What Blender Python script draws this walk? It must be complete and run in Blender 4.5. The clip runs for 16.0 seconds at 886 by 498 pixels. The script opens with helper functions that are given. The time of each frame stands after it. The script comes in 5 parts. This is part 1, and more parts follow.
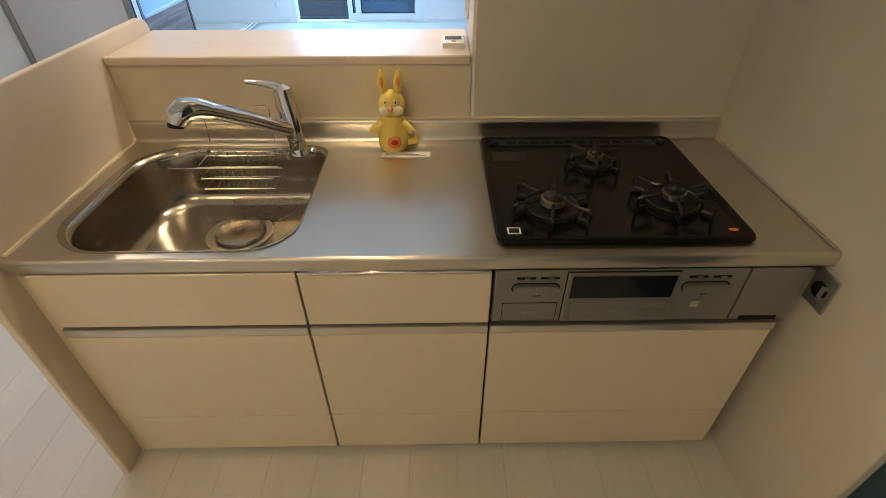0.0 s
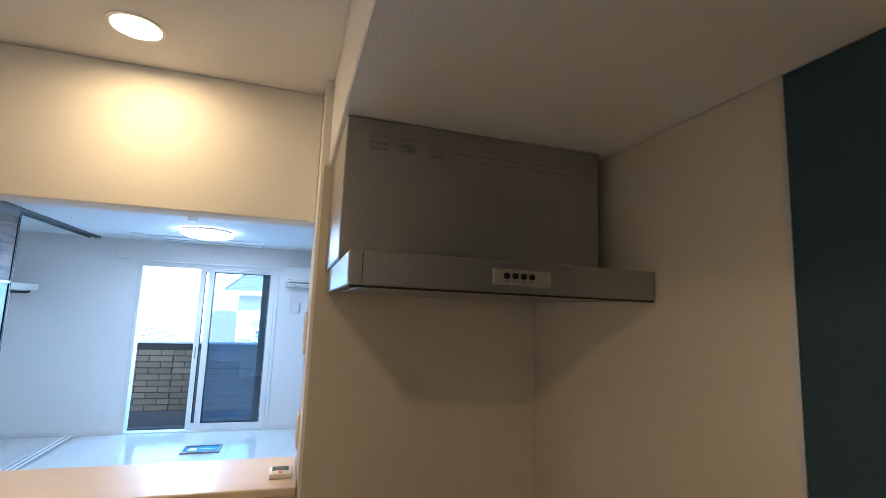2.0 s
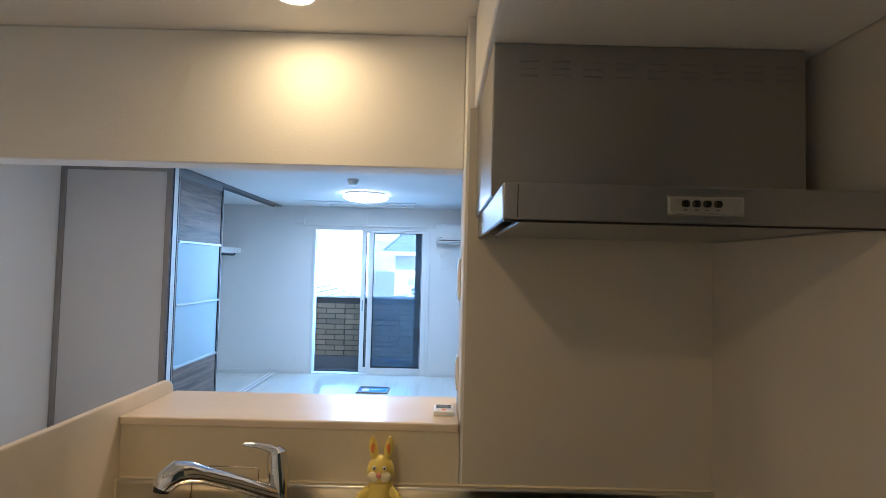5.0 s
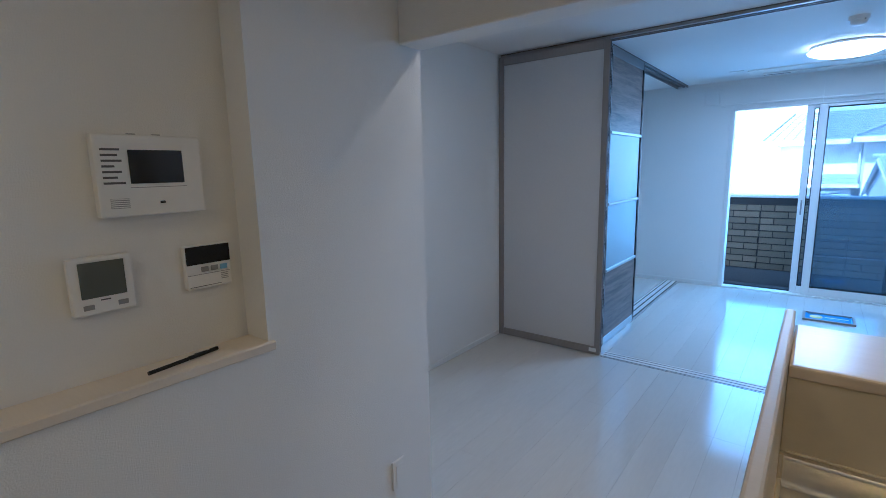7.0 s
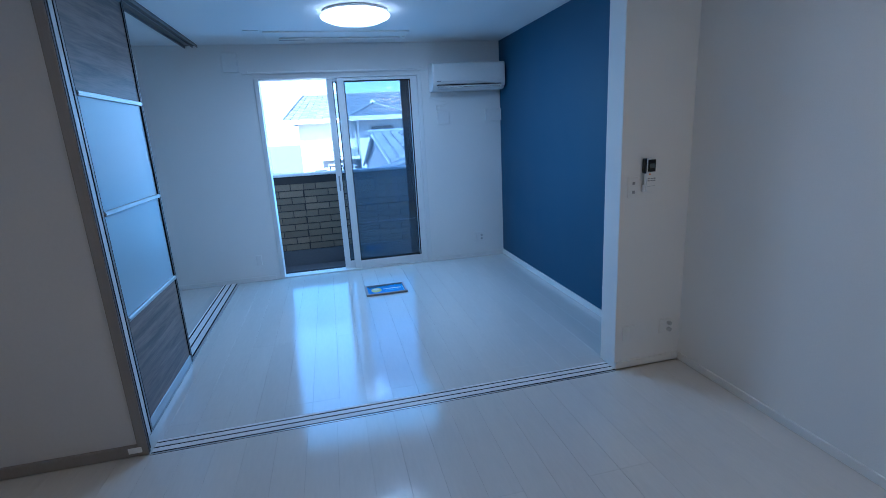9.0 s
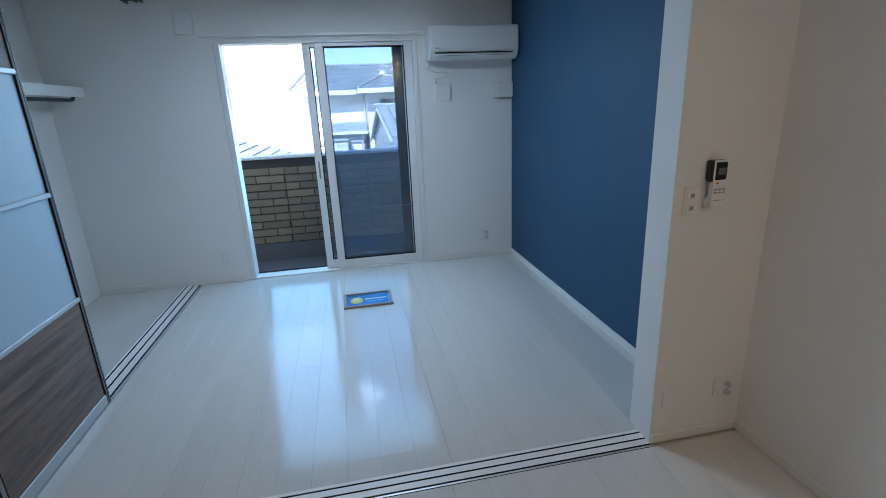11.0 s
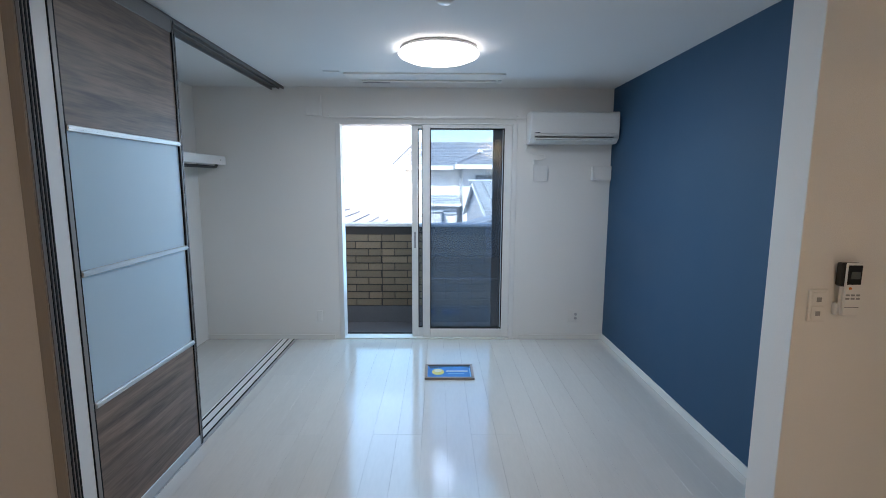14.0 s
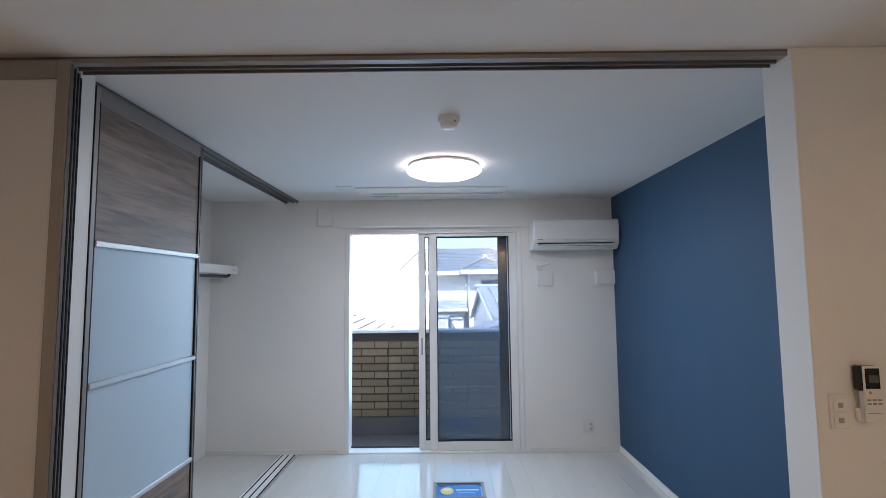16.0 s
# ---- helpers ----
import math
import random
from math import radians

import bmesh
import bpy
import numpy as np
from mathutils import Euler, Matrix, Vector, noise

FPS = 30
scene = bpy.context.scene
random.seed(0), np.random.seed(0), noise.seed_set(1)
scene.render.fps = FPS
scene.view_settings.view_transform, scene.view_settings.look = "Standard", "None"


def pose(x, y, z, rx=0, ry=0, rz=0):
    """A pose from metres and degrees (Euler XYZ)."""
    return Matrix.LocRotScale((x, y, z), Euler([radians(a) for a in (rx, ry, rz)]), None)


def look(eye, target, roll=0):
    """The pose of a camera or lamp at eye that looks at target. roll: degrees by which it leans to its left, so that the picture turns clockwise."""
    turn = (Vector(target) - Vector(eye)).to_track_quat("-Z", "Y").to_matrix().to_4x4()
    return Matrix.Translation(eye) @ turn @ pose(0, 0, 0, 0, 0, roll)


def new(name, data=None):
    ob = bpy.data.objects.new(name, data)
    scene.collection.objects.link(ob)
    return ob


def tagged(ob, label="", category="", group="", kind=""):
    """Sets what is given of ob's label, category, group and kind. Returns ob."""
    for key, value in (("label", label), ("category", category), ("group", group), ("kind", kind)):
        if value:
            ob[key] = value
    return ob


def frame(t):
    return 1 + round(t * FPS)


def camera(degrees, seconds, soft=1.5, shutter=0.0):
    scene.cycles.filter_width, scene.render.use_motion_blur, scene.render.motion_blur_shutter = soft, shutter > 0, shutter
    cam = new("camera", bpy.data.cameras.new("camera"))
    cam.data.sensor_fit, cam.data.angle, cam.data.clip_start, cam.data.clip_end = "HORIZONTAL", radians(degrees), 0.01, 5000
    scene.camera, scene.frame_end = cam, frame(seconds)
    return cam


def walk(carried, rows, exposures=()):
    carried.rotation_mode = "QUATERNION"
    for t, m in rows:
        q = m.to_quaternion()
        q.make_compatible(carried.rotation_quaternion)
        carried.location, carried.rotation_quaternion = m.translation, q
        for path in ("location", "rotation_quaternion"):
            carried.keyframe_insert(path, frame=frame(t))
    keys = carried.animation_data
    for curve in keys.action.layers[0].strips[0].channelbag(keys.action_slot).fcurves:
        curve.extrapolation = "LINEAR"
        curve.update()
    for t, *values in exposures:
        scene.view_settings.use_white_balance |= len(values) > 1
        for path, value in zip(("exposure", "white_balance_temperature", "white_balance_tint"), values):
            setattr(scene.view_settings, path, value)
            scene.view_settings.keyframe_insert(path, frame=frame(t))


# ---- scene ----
cam = camera(85.9, 16.0, soft=0.75)
# seconds, eye, target, roll
PATH = [
    (0, (-0.269, 1.165, 1.479), (-0.243, 2.745, 0.253), 0.0),
    (0.5, (-0.265, 1.159, 1.488), (-0.193, 2.88, 0.47), 0.8),
    (1, (-0.237, 1.126, 1.538), (-0.032, 3.018, 0.924), 1.5),
    (1.1, (-0.221, 1.105, 1.543), (-0.001, 3.029, 1.044), 1.6),
    (1.5, (-0.218, 1.067, 1.598), (0.208, 3.018, 1.484), 2.3),
    (2, (-0.219, 1.023, 1.614), (0.37, 2.915, 1.88), 2.2),
    (2.5, (-0.221, 1.017, 1.611), (0.466, 2.86, 1.974), 1.4),
    (3, (-0.215, 1.019, 1.614), (0.529, 2.832, 2.018), 0.7),
    (3.5, (-0.212, 1.021, 1.613), (0.56, 2.817, 2.035), 0.4),
    (4, (-0.214, 1.027, 1.611), (0.571, 2.815, 2.044), 0.0),
    (4.5, (-0.209, 1.041, 1.606), (0.376, 2.93, 1.904), 0.7),
    (5, (-0.23, 1.087, 1.569), (-0.226, 3.086, 1.644), 1.4),
    (5.2, (-0.277, 1.1, 1.538), (-0.569, 3.078, 1.526), 1.4),
    (6.25, (-0.8, 1.235, 1.473), (-2.1, 2.866, 1.194), -0.25),
    (7.3, (-1.352, 1.581, 1.485), (-2.537, 3.151, 1.125), -1.9),
    (7.5, (-1.411, 1.676, 1.483), (-2.463, 3.334, 1.107), -1.9),
    (8, (-1.485, 2.015, 1.487), (-2.128, 3.867, 1.092), -2.4),
    (8.5, (-1.521, 2.347, 1.488), (-1.527, 4.299, 1.05), -2.6),
    (9, (-1.457, 2.661, 1.477), (-1.03, 4.554, 0.996), -3.2),
    (9.2, (-1.418, 2.803, 1.477), (-0.905, 4.672, 0.983), -3.8),
    (10.25, (-1.205, 3.298, 1.498), (-0.645, 5.133, 0.912), -3.0),
    (11.3, (-1.101, 3.43, 1.52), (-0.856, 5.335, 0.962), -1.8),
    (11.5, (-1.107, 3.425, 1.527), (-0.921, 5.347, 1.008), -1.2),
    (12, (-1.128, 3.407, 1.536), (-1.033, 5.362, 1.127), -0.3),
    (12.5, (-1.134, 3.41, 1.535), (-1.078, 5.378, 1.186), 0.2),
    (13, (-1.143, 3.414, 1.535), (-1.104, 5.389, 1.223), 0.2),
    (13.5, (-1.144, 3.412, 1.534), (-1.116, 5.391, 1.244), 0.2),
    (14, (-1.146, 3.408, 1.537), (-1.123, 5.389, 1.259), 0.2),
    (14.5, (-1.142, 3.398, 1.539), (-1.123, 5.39, 1.352), 0.0),
    (15, (-1.149, 3.368, 1.546), (-1.131, 5.368, 1.523), -0.4),
    (15.5, (-1.147, 3.361, 1.546), (-1.146, 5.358, 1.65), -0.7),
    (16, (-1.149, 3.367, 1.547), (-1.151, 5.361, 1.707), -0.6),
]
# seconds, stops, kelvin, tint
EXPOSURES = [
    (0.0, 3.2, 5150, 9), (1.0, 2.97, 4900, 9), (2.0, 2.85, 5250, 14), (3.0, 2.82, 5500, 17), (4.5, 2.78, 5450, 16), (5.2, 2.65, 4950, 11), (7.3, 2.08, 4400, 9),
    (8.0, 1.82, 4350, 9), (9.2, 1.56, 4600, 11), (11.3, 1.75, 6050, 13), (12.5, 1.88, 6550, 16), (14.5, 1.93, 6800, 19), (16.0, 2.03, 7100, 24),
]
walk(cam, [(t, look(eye, target, roll)) for t, eye, target, roll in PATH], EXPOSURES)

# ---- world, sun and lamps ----
SUN_ELEVATION, SUN_AZIMUTH = radians(42), radians(205)  # clockwise from +y
world = bpy.data.worlds.new("sky")
scene.world = world
world.use_nodes = True
wn = world.node_tree
sky = wn.nodes.new("ShaderNodeTexSky")
sky.sky_type, sky.sun_disc = "NISHITA", False
sky.sun_elevation, sky.sun_rotation = SUN_ELEVATION, SUN_AZIMUTH
wn.links.new(sky.outputs[0], wn.nodes["Background"].inputs[0])
wn.nodes["Background"].inputs[1].default_value = 0.15


def lamp(name, kind, m, power, colour, **more):
    data = bpy.data.lights.new(name, kind)
    data.energy, data.color = power, colour
    for key, value in more.items():
        if key == "size":
            data.size = value
        elif key == "size_y":
            data.size_y = value
        elif key == "shape":
            data.shape = value
        elif key == "angle":
            data.angle = value
        elif key == "spread":
            data.spread = value
    ob = new(name, data)
    ob.matrix_world = m
    return ob


sun_way = Vector((math.sin(SUN_AZIMUTH) * math.cos(SUN_ELEVATION), math.cos(SUN_AZIMUTH) * math.cos(SUN_ELEVATION), math.sin(SUN_ELEVATION)))
lamp("sun", "SUN", look(sun_way * 60, (0, 0, 0)), 5.0, (1.0, 0.95, 0.86), angle=radians(0.5))
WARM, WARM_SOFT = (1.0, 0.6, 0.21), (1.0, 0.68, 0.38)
lamp("daylight", "AREA", look((-1.26, 8.2, 1.2), (-1.26, 5.0, -0.3)), 7.2, (0.28, 0.64, 1.0), shape="RECTANGLE", size=1.6, size_y=1.9)
lamp("downlight_and_fill_glow", "AREA", look((-0.707, 2.52, 2.385), (-0.707, 2.52, 0)), 0.5, WARM, shape="DISK", size=0.15, spread=radians(178))
# four unseen lamps, added to fill kitchen, corridor and living room with warm light
lamp("downlight_and_fill_glow", "AREA", look((-1.85, 0.75, 2.385), (-1.85, 0.75, 0)), 0.75, WARM, shape="DISK", size=0.13, spread=radians(168))
lamp("downlight_and_fill_glow", "AREA", look((-0.707, 0.75, 2.385), (-0.707, 0.75, 0)), 1.0, WARM, shape="DISK", size=0.13, spread=radians(168))
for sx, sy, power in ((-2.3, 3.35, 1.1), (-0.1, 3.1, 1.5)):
    lamp("downlight_and_fill_glow", "AREA", look((sx, sy, 2.385), (sx, sy, 0)), power, WARM_SOFT, shape="DISK", size=0.13, spread=radians(168))
lamp("ceiling_glow", "AREA", look((-1.14, 6.65, 2.31), (-1.14, 6.65, 0)), 5.8, (0.68, 0.85, 1.0), shape="DISK", size=0.46)

# ---- materials ----
def nodes_of(name):
    m = bpy.data.materials.new(name)
    m.use_nodes = True
    return m, m.node_tree.nodes, m.node_tree.links, m.node_tree.nodes["Principled BSDF"]


def surface(name, colour, rough=0.5, metal=0.0, grain=40.0, vary=0.06, bump=0.0, coat=0.0, stretch=(1, 1, 1), blotch=1.5, spec=0.5, island=0.0, rand=0.0, rough_vary=0.08):
    """Base colour broken up at two scales, with gloss and fine relief."""
    m, n, l, b = nodes_of(name)
    mp = n.new("ShaderNodeMapping")
    mp.inputs["Scale"].default_value = stretch
    geo = n.new("ShaderNodeNewGeometry")
    l.new(geo.outputs["Position"], mp.inputs[0])
    fine, broad = n.new("ShaderNodeTexNoise"), n.new("ShaderNodeTexNoise")
    fine.inputs["Scale"].default_value, broad.inputs["Scale"].default_value = grain, blotch
    fine.inputs["Detail"].default_value, broad.inputs["Detail"].default_value = 4, 3
    l.new(mp.outputs[0], fine.inputs["Vector"])
    l.new(mp.outputs[0], broad.inputs["Vector"])
    add = n.new("ShaderNodeMath")
    add.operation = "ADD"
    l.new(fine.outputs[0], add.inputs[0])
    l.new(broad.outputs[0], add.inputs[1])
    value = n.new("ShaderNodeMapRange")
    value.inputs[1].default_value, value.inputs[2].default_value = 0.6, 1.4
    value.inputs[3].default_value, value.inputs[4].default_value = 1 - vary, 1 + vary
    l.new(add.outputs[0], value.inputs[0])
    out = value.outputs[0]
    if rand:
        info = n.new("ShaderNodeObjectInfo")
        rr = n.new("ShaderNodeMapRange")
        rr.inputs[3].default_value, rr.inputs[4].default_value = 1 - rand, 1 + rand
        l.new(info.outputs["Random"], rr.inputs[0])
        mul = n.new("ShaderNodeMath")
        mul.operation = "MULTIPLY"
        l.new(out, mul.inputs[0])
        l.new(rr.outputs[0], mul.inputs[1])
        out = mul.outputs[0]
    if island:
        ri = n.new("ShaderNodeMapRange")
        ri.inputs[3].default_value, ri.inputs[4].default_value = 1 - island, 1 + island
        l.new(geo.outputs["Random Per Island"], ri.inputs[0])
        mul = n.new("ShaderNodeMath")
        mul.operation = "MULTIPLY"
        l.new(out, mul.inputs[0])
        l.new(ri.outputs[0], mul.inputs[1])
        out = mul.outputs[0]
    hsv = n.new("ShaderNodeHueSaturation")
    hsv.inputs["Color"].default_value = (*colour, 1)
    l.new(out, hsv.inputs["Value"])
    l.new(hsv.outputs[0], b.inputs["Base Color"])
    rv = n.new("ShaderNodeMapRange")
    rv.inputs[1].default_value, rv.inputs[2].default_value = 0.3, 0.7
    rv.inputs[3].default_value, rv.inputs[4].default_value = max(0.02, rough - rough_vary * rough), rough + rough_vary * rough
    l.new(broad.outputs[0], rv.inputs[0])
    l.new(rv.outputs[0], b.inputs["Roughness"])
    b.inputs["Metallic"].default_value = metal
    b.inputs["Specular IOR Level"].default_value = spec
    b.inputs["Coat Weight"].default_value = coat
    b.inputs["Coat Roughness"].default_value = 0.12
    if bump:
        bp = n.new("ShaderNodeBump")
        bp.inputs["Strength"].default_value, bp.inputs["Distance"].default_value = bump, 0.002
        l.new(fine.outputs[0], bp.inputs["Height"])
        l.new(bp.outputs[0], b.inputs["Normal"])
    return m


def wood(name, dark, light, along, rough=0.45):
    """Printed wood grain running along one axis."""
    m, n, l, b = nodes_of(name)
    geo = n.new("ShaderNodeNewGeometry")
    mp = n.new("ShaderNodeMapping")
    mp.inputs["Scale"].default_value = tuple(1.2 if i == along else 16 for i in range(3))
    l.new(geo.outputs["Position"], mp.inputs[0])
    t1, t2 = n.new("ShaderNodeTexNoise"), n.new("ShaderNodeTexNoise")
    t1.inputs["Scale"].default_value, t1.inputs["Detail"].default_value, t1.inputs["Distortion"].default_value = 1.0, 6, 1.2
    t2.inputs["Scale"].default_value, t2.inputs["Detail"].default_value = 7.0, 4
    l.new(mp.outputs[0], t1.inputs["Vector"])
    l.new(mp.outputs[0], t2.inputs["Vector"])
    mix = n.new("ShaderNodeMath")
    mix.operation = "MULTIPLY_ADD"
    mix.inputs[1].default_value = 0.45
    l.new(t2.outputs[0], mix.inputs[0])
    l.new(t1.outputs[0], mix.inputs[2])
    ramp = n.new("ShaderNodeValToRGB")
    ramp.color_ramp.elements[0].position, ramp.color_ramp.elements[1].position = 0.5, 0.95
    ramp.color_ramp.elements[0].color, ramp.color_ramp.elements[1].color = (*dark, 1), (*light, 1)
    l.new(mix.outputs[0], ramp.inputs[0])
    l.new(ramp.outputs[0], b.inputs["Base Color"])
    b.inputs["Roughness"].default_value = rough
    bp = n.new("ShaderNodeBump")
    bp.inputs["Strength"].default_value, bp.inputs["Distance"].default_value = 0.25, 0.001
    l.new(t2.outputs[0], bp.inputs["Height"])
    l.new(bp.outputs[0], b.inputs["Normal"])
    return m


def clear_pane(name, tint=(0.9, 0.96, 1.0)):
    """Thin window glass: straight through, with a faint mirror sheen."""
    m, n, l, b = nodes_of(name)
    n.remove(b)
    tr, gl, mx, fr = n.new("ShaderNodeBsdfTransparent"), n.new("ShaderNodeBsdfGlossy"), n.new("ShaderNodeMixShader"), n.new("ShaderNodeFresnel")
    tr.inputs[0].default_value = (*tint, 1)
    gl.inputs["Roughness"].default_value = 0.01
    fr.inputs[0].default_value = 1.5
    l.new(fr.outputs[0], mx.inputs[0])
    l.new(tr.outputs[0], mx.inputs[1])
    l.new(gl.outputs[0], mx.inputs[2])
    l.new(mx.outputs[0], n["Material Output"].inputs[0])
    return m


def mesh_net(name, cover, colour):
    m, n, l, b = nodes_of(name)
    n.remove(b)
    tr, df, mx = n.new("ShaderNodeBsdfTransparent"), n.new("ShaderNodeBsdfDiffuse"), n.new("ShaderNodeMixShader")
    df.inputs[0].default_value = (*colour, 1)
    mx.inputs[0].default_value = cover
    l.new(tr.outputs[0], mx.inputs[1])
    l.new(df.outputs[0], mx.inputs[2])
    l.new(mx.outputs[0], n["Material Output"].inputs[0])
    return m


def frosted(name):
    m, n, l, b = nodes_of(name)
    n.remove(b)
    df, tl, gl = n.new("ShaderNodeBsdfDiffuse"), n.new("ShaderNodeBsdfTranslucent"), n.new("ShaderNodeBsdfGlossy")
    mx, m2, fr = n.new("ShaderNodeMixShader"), n.new("ShaderNodeMixShader"), n.new("ShaderNodeFresnel")
    df.inputs[0].default_value, tl.inputs[0].default_value = (0.62, 0.8, 0.91, 1), (0.62, 0.8, 0.91, 1)
    gl.inputs["Roughness"].default_value = 0.35
    mx.inputs[0].default_value = 0.25
    fr.inputs[0].default_value = 1.45
    l.new(df.outputs[0], mx.inputs[1])
    l.new(tl.outputs[0], mx.inputs[2])
    l.new(fr.outputs[0], m2.inputs[0])
    l.new(mx.outputs[0], m2.inputs[1])
    l.new(gl.outputs[0], m2.inputs[2])
    l.new(m2.outputs[0], n["Material Output"].inputs[0])
    return m


def glow(name, colour, strength):
    m, n, l, b = nodes_of(name)
    b.inputs["Base Color"].default_value = (0.9, 0.9, 0.9, 1)
    b.inputs["Emission Color"].default_value = (*colour, 1)
    b.inputs["Emission Strength"].default_value = strength
    return m


WALLPAPER = surface("white_wallpaper", (0.81, 0.8, 0.77), 0.7, grain=260, vary=0.025, bump=0.5, blotch=0.8)
CEILING = surface("ceiling_paper", (0.78, 0.77, 0.75), 0.75, grain=220, vary=0.02, bump=0.4)
BLUE = surface("blue_wallpaper", (0.018, 0.072, 0.142), 0.62, grain=300, vary=0.06, bump=0.5, blotch=2.0)
FLOOR = surface("white_floorboard", (0.62, 0.6, 0.555), 0.12, grain=14, vary=0.045, stretch=(5, 0.7, 1), coat=0.5, rand=0.02, rough_vary=0.25)
JOINT = surface("floor_joint", (0.6, 0.57, 0.52), 0.6)
TRIM = surface("white_trim", (0.78, 0.77, 0.74), 0.4, vary=0.02)
DARK_GREEN = surface("dark_green_wallpaper", (0.016, 0.05, 0.074), 0.6, grain=300, vary=0.06, bump=0.4)
WHITE_RESIN = surface("white_resin_frame", (0.78, 0.78, 0.76), 0.32, vary=0.02)
PLASTIC = surface("white_plastic", (0.8, 0.79, 0.76), 0.35, vary=0.02)
GREY_PLASTIC = surface("grey_plastic", (0.3, 0.3, 0.3), 0.4)
CAP_GREY = surface("socket_cap_grey", (0.5, 0.5, 0.49), 0.4)
BLACK_PLASTIC = surface("black_plastic", (0.012, 0.012, 0.013), 0.25)
DARK_SCREEN = surface("dark_screen", (0.008, 0.009, 0.011), 0.08, spec=0.35)
LCD = surface("lcd_grey", (0.1, 0.11, 0.1), 0.2)
TAUPE_PALE = surface("pale_taupe_frame", (0.27, 0.245, 0.225), 0.4, metal=0.2, stretch=(60, 60, 1), grain=8, vary=0.06)
TAUPE = surface("taupe_aluminium", (0.2, 0.185, 0.175), 0.4, metal=0.35, stretch=(60, 60, 1), grain=8, vary=0.08)
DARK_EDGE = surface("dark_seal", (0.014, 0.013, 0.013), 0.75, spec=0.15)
DARK_TAUPE = surface("dark_taupe_edge", (0.14, 0.12, 0.11), 0.55, spec=0.25, vary=0.1, stretch=(60, 60, 1), grain=8)
ALU = surface("brushed_aluminium", (0.58, 0.58, 0.57), 0.42, metal=0.8, stretch=(1, 40, 40), grain=10, vary=0.05)
PANEL_PALE = surface("pale_door_board", (0.57, 0.56, 0.55), 0.45, grain=60, vary=0.03)
FROST = frosted("frosted_glass")
GREIGE_Y = wood("greige_wood_board", (0.085, 0.056, 0.042), (0.265, 0.185, 0.138), 1)
# cabinet body coloured dark, painting the shade in the gaps between fronts
CARCASS = surface("carcass_gap_shade", (0.06, 0.05, 0.04), 0.7)
PULL_RAIL = surface("pull_rail_aluminium", (0.68, 0.66, 0.62), 0.3, metal=0.9, stretch=(1, 40, 40), grain=10, vary=0.05)
CREAM = surface("cream_cabinet_film", (0.74, 0.66, 0.49), 0.3, vary=0.03, grain=30, coat=0.2)
CREAM_WOOD = surface("cream_shelf_board", (0.74, 0.66, 0.54), 0.35, vary=0.04, grain=20, stretch=(1, 8, 8))
LEDGE = surface("ledge_board", (0.73, 0.63, 0.5), 0.25, vary=0.03, grain=20, stretch=(1, 10, 10))
KITCHEN_PANEL = surface("glossy_kitchen_panel", (0.62, 0.58, 0.49), 0.22, vary=0.02, grain=8)
STEEL = surface("brushed_stainless", (0.64, 0.61, 0.55), 0.29, metal=1.0, stretch=(1, 60, 60), grain=6, vary=0.012, rough_vary=0.02, blotch=0.4)
STEEL_BOWL = surface("sink_stainless", (0.44, 0.4, 0.33), 0.2, metal=1.0, grain=120, vary=0.06)
HOOD_STEEL = surface("silver_hood_paint", (0.35, 0.35, 0.345), 0.36, metal=0.85, grain=90, vary=0.04)
CHROME = surface("chrome", (0.75, 0.75, 0.75), 0.06, metal=1.0, vary=0.0)
WIRE = surface("stainless_wire", (0.56, 0.54, 0.49), 0.22, metal=1.0)
HOB_GLASS = surface("black_hob_enamel", (0.006, 0.006, 0.007), 0.14, grain=300, vary=0.3, spec=0.2)
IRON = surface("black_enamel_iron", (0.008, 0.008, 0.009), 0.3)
BURNER = surface("burner_metal", (0.5, 0.46, 0.38), 0.35, metal=1.0)
SWITCH_GREY = surface("switch_panel_grey", (0.27, 0.27, 0.26), 0.4)
GRILL_GREY = surface("silver_grill_panel", (0.27, 0.27, 0.255), 0.36, metal=0.6, vary=0.04)
YELLOW = surface("yellow_vinyl", (0.8, 0.63, 0.12), 0.45, vary=0.06, grain=25)
ORANGE = surface("orange_print", (0.8, 0.25, 0.05), 0.5)
RED = surface("red_print", (0.5, 0.03, 0.02), 0.5)
PALE_YELLOW = surface("pale_print", (0.8, 0.72, 0.45), 0.5)
PINK = surface("pink_print", (0.75, 0.3, 0.22), 0.5)
PAPER = surface("paper", (0.8, 0.79, 0.76), 0.7)
INK = surface("ink", (0.1, 0.1, 0.11), 0.7)
POSTER_BLUE = surface("poster_blue", (0.02, 0.2, 0.55), 0.3, vary=0.2, grain=12)
POSTER_DARK = surface("poster_navy", (0.02, 0.06, 0.12), 0.3)
SKY_PRINT = surface("poster_pale_blue", (0.25, 0.5, 0.75), 0.3, vary=0.1)
WOOD_FRAME = surface("poster_frame", (0.3, 0.24, 0.2), 0.35)
BRICK = surface("tan_brick", (0.215, 0.17, 0.112), 0.75, grain=60, vary=0.18, bump=0.6, rand=0.22)
MORTAR = surface("dark_mortar", (0.05, 0.045, 0.04), 0.9, vary=0.1)
CONCRETE = surface("balcony_grey", (0.1, 0.105, 0.11), 0.7, grain=70, vary=0.12, bump=0.3)
CAP = surface("white_cap", (0.7, 0.72, 0.73), 0.4)
DARK_FRAME = surface("dark_screen_frame", (0.035, 0.037, 0.04), 0.45)
PANE = clear_pane("window_pane", (0.87, 0.94, 1.0))
NET = mesh_net("insect_net", 0.32, (0.16, 0.18, 0.2))
DIFFUSER = glow("lamp_diffuser", (0.95, 0.98, 1.0), 1.6)
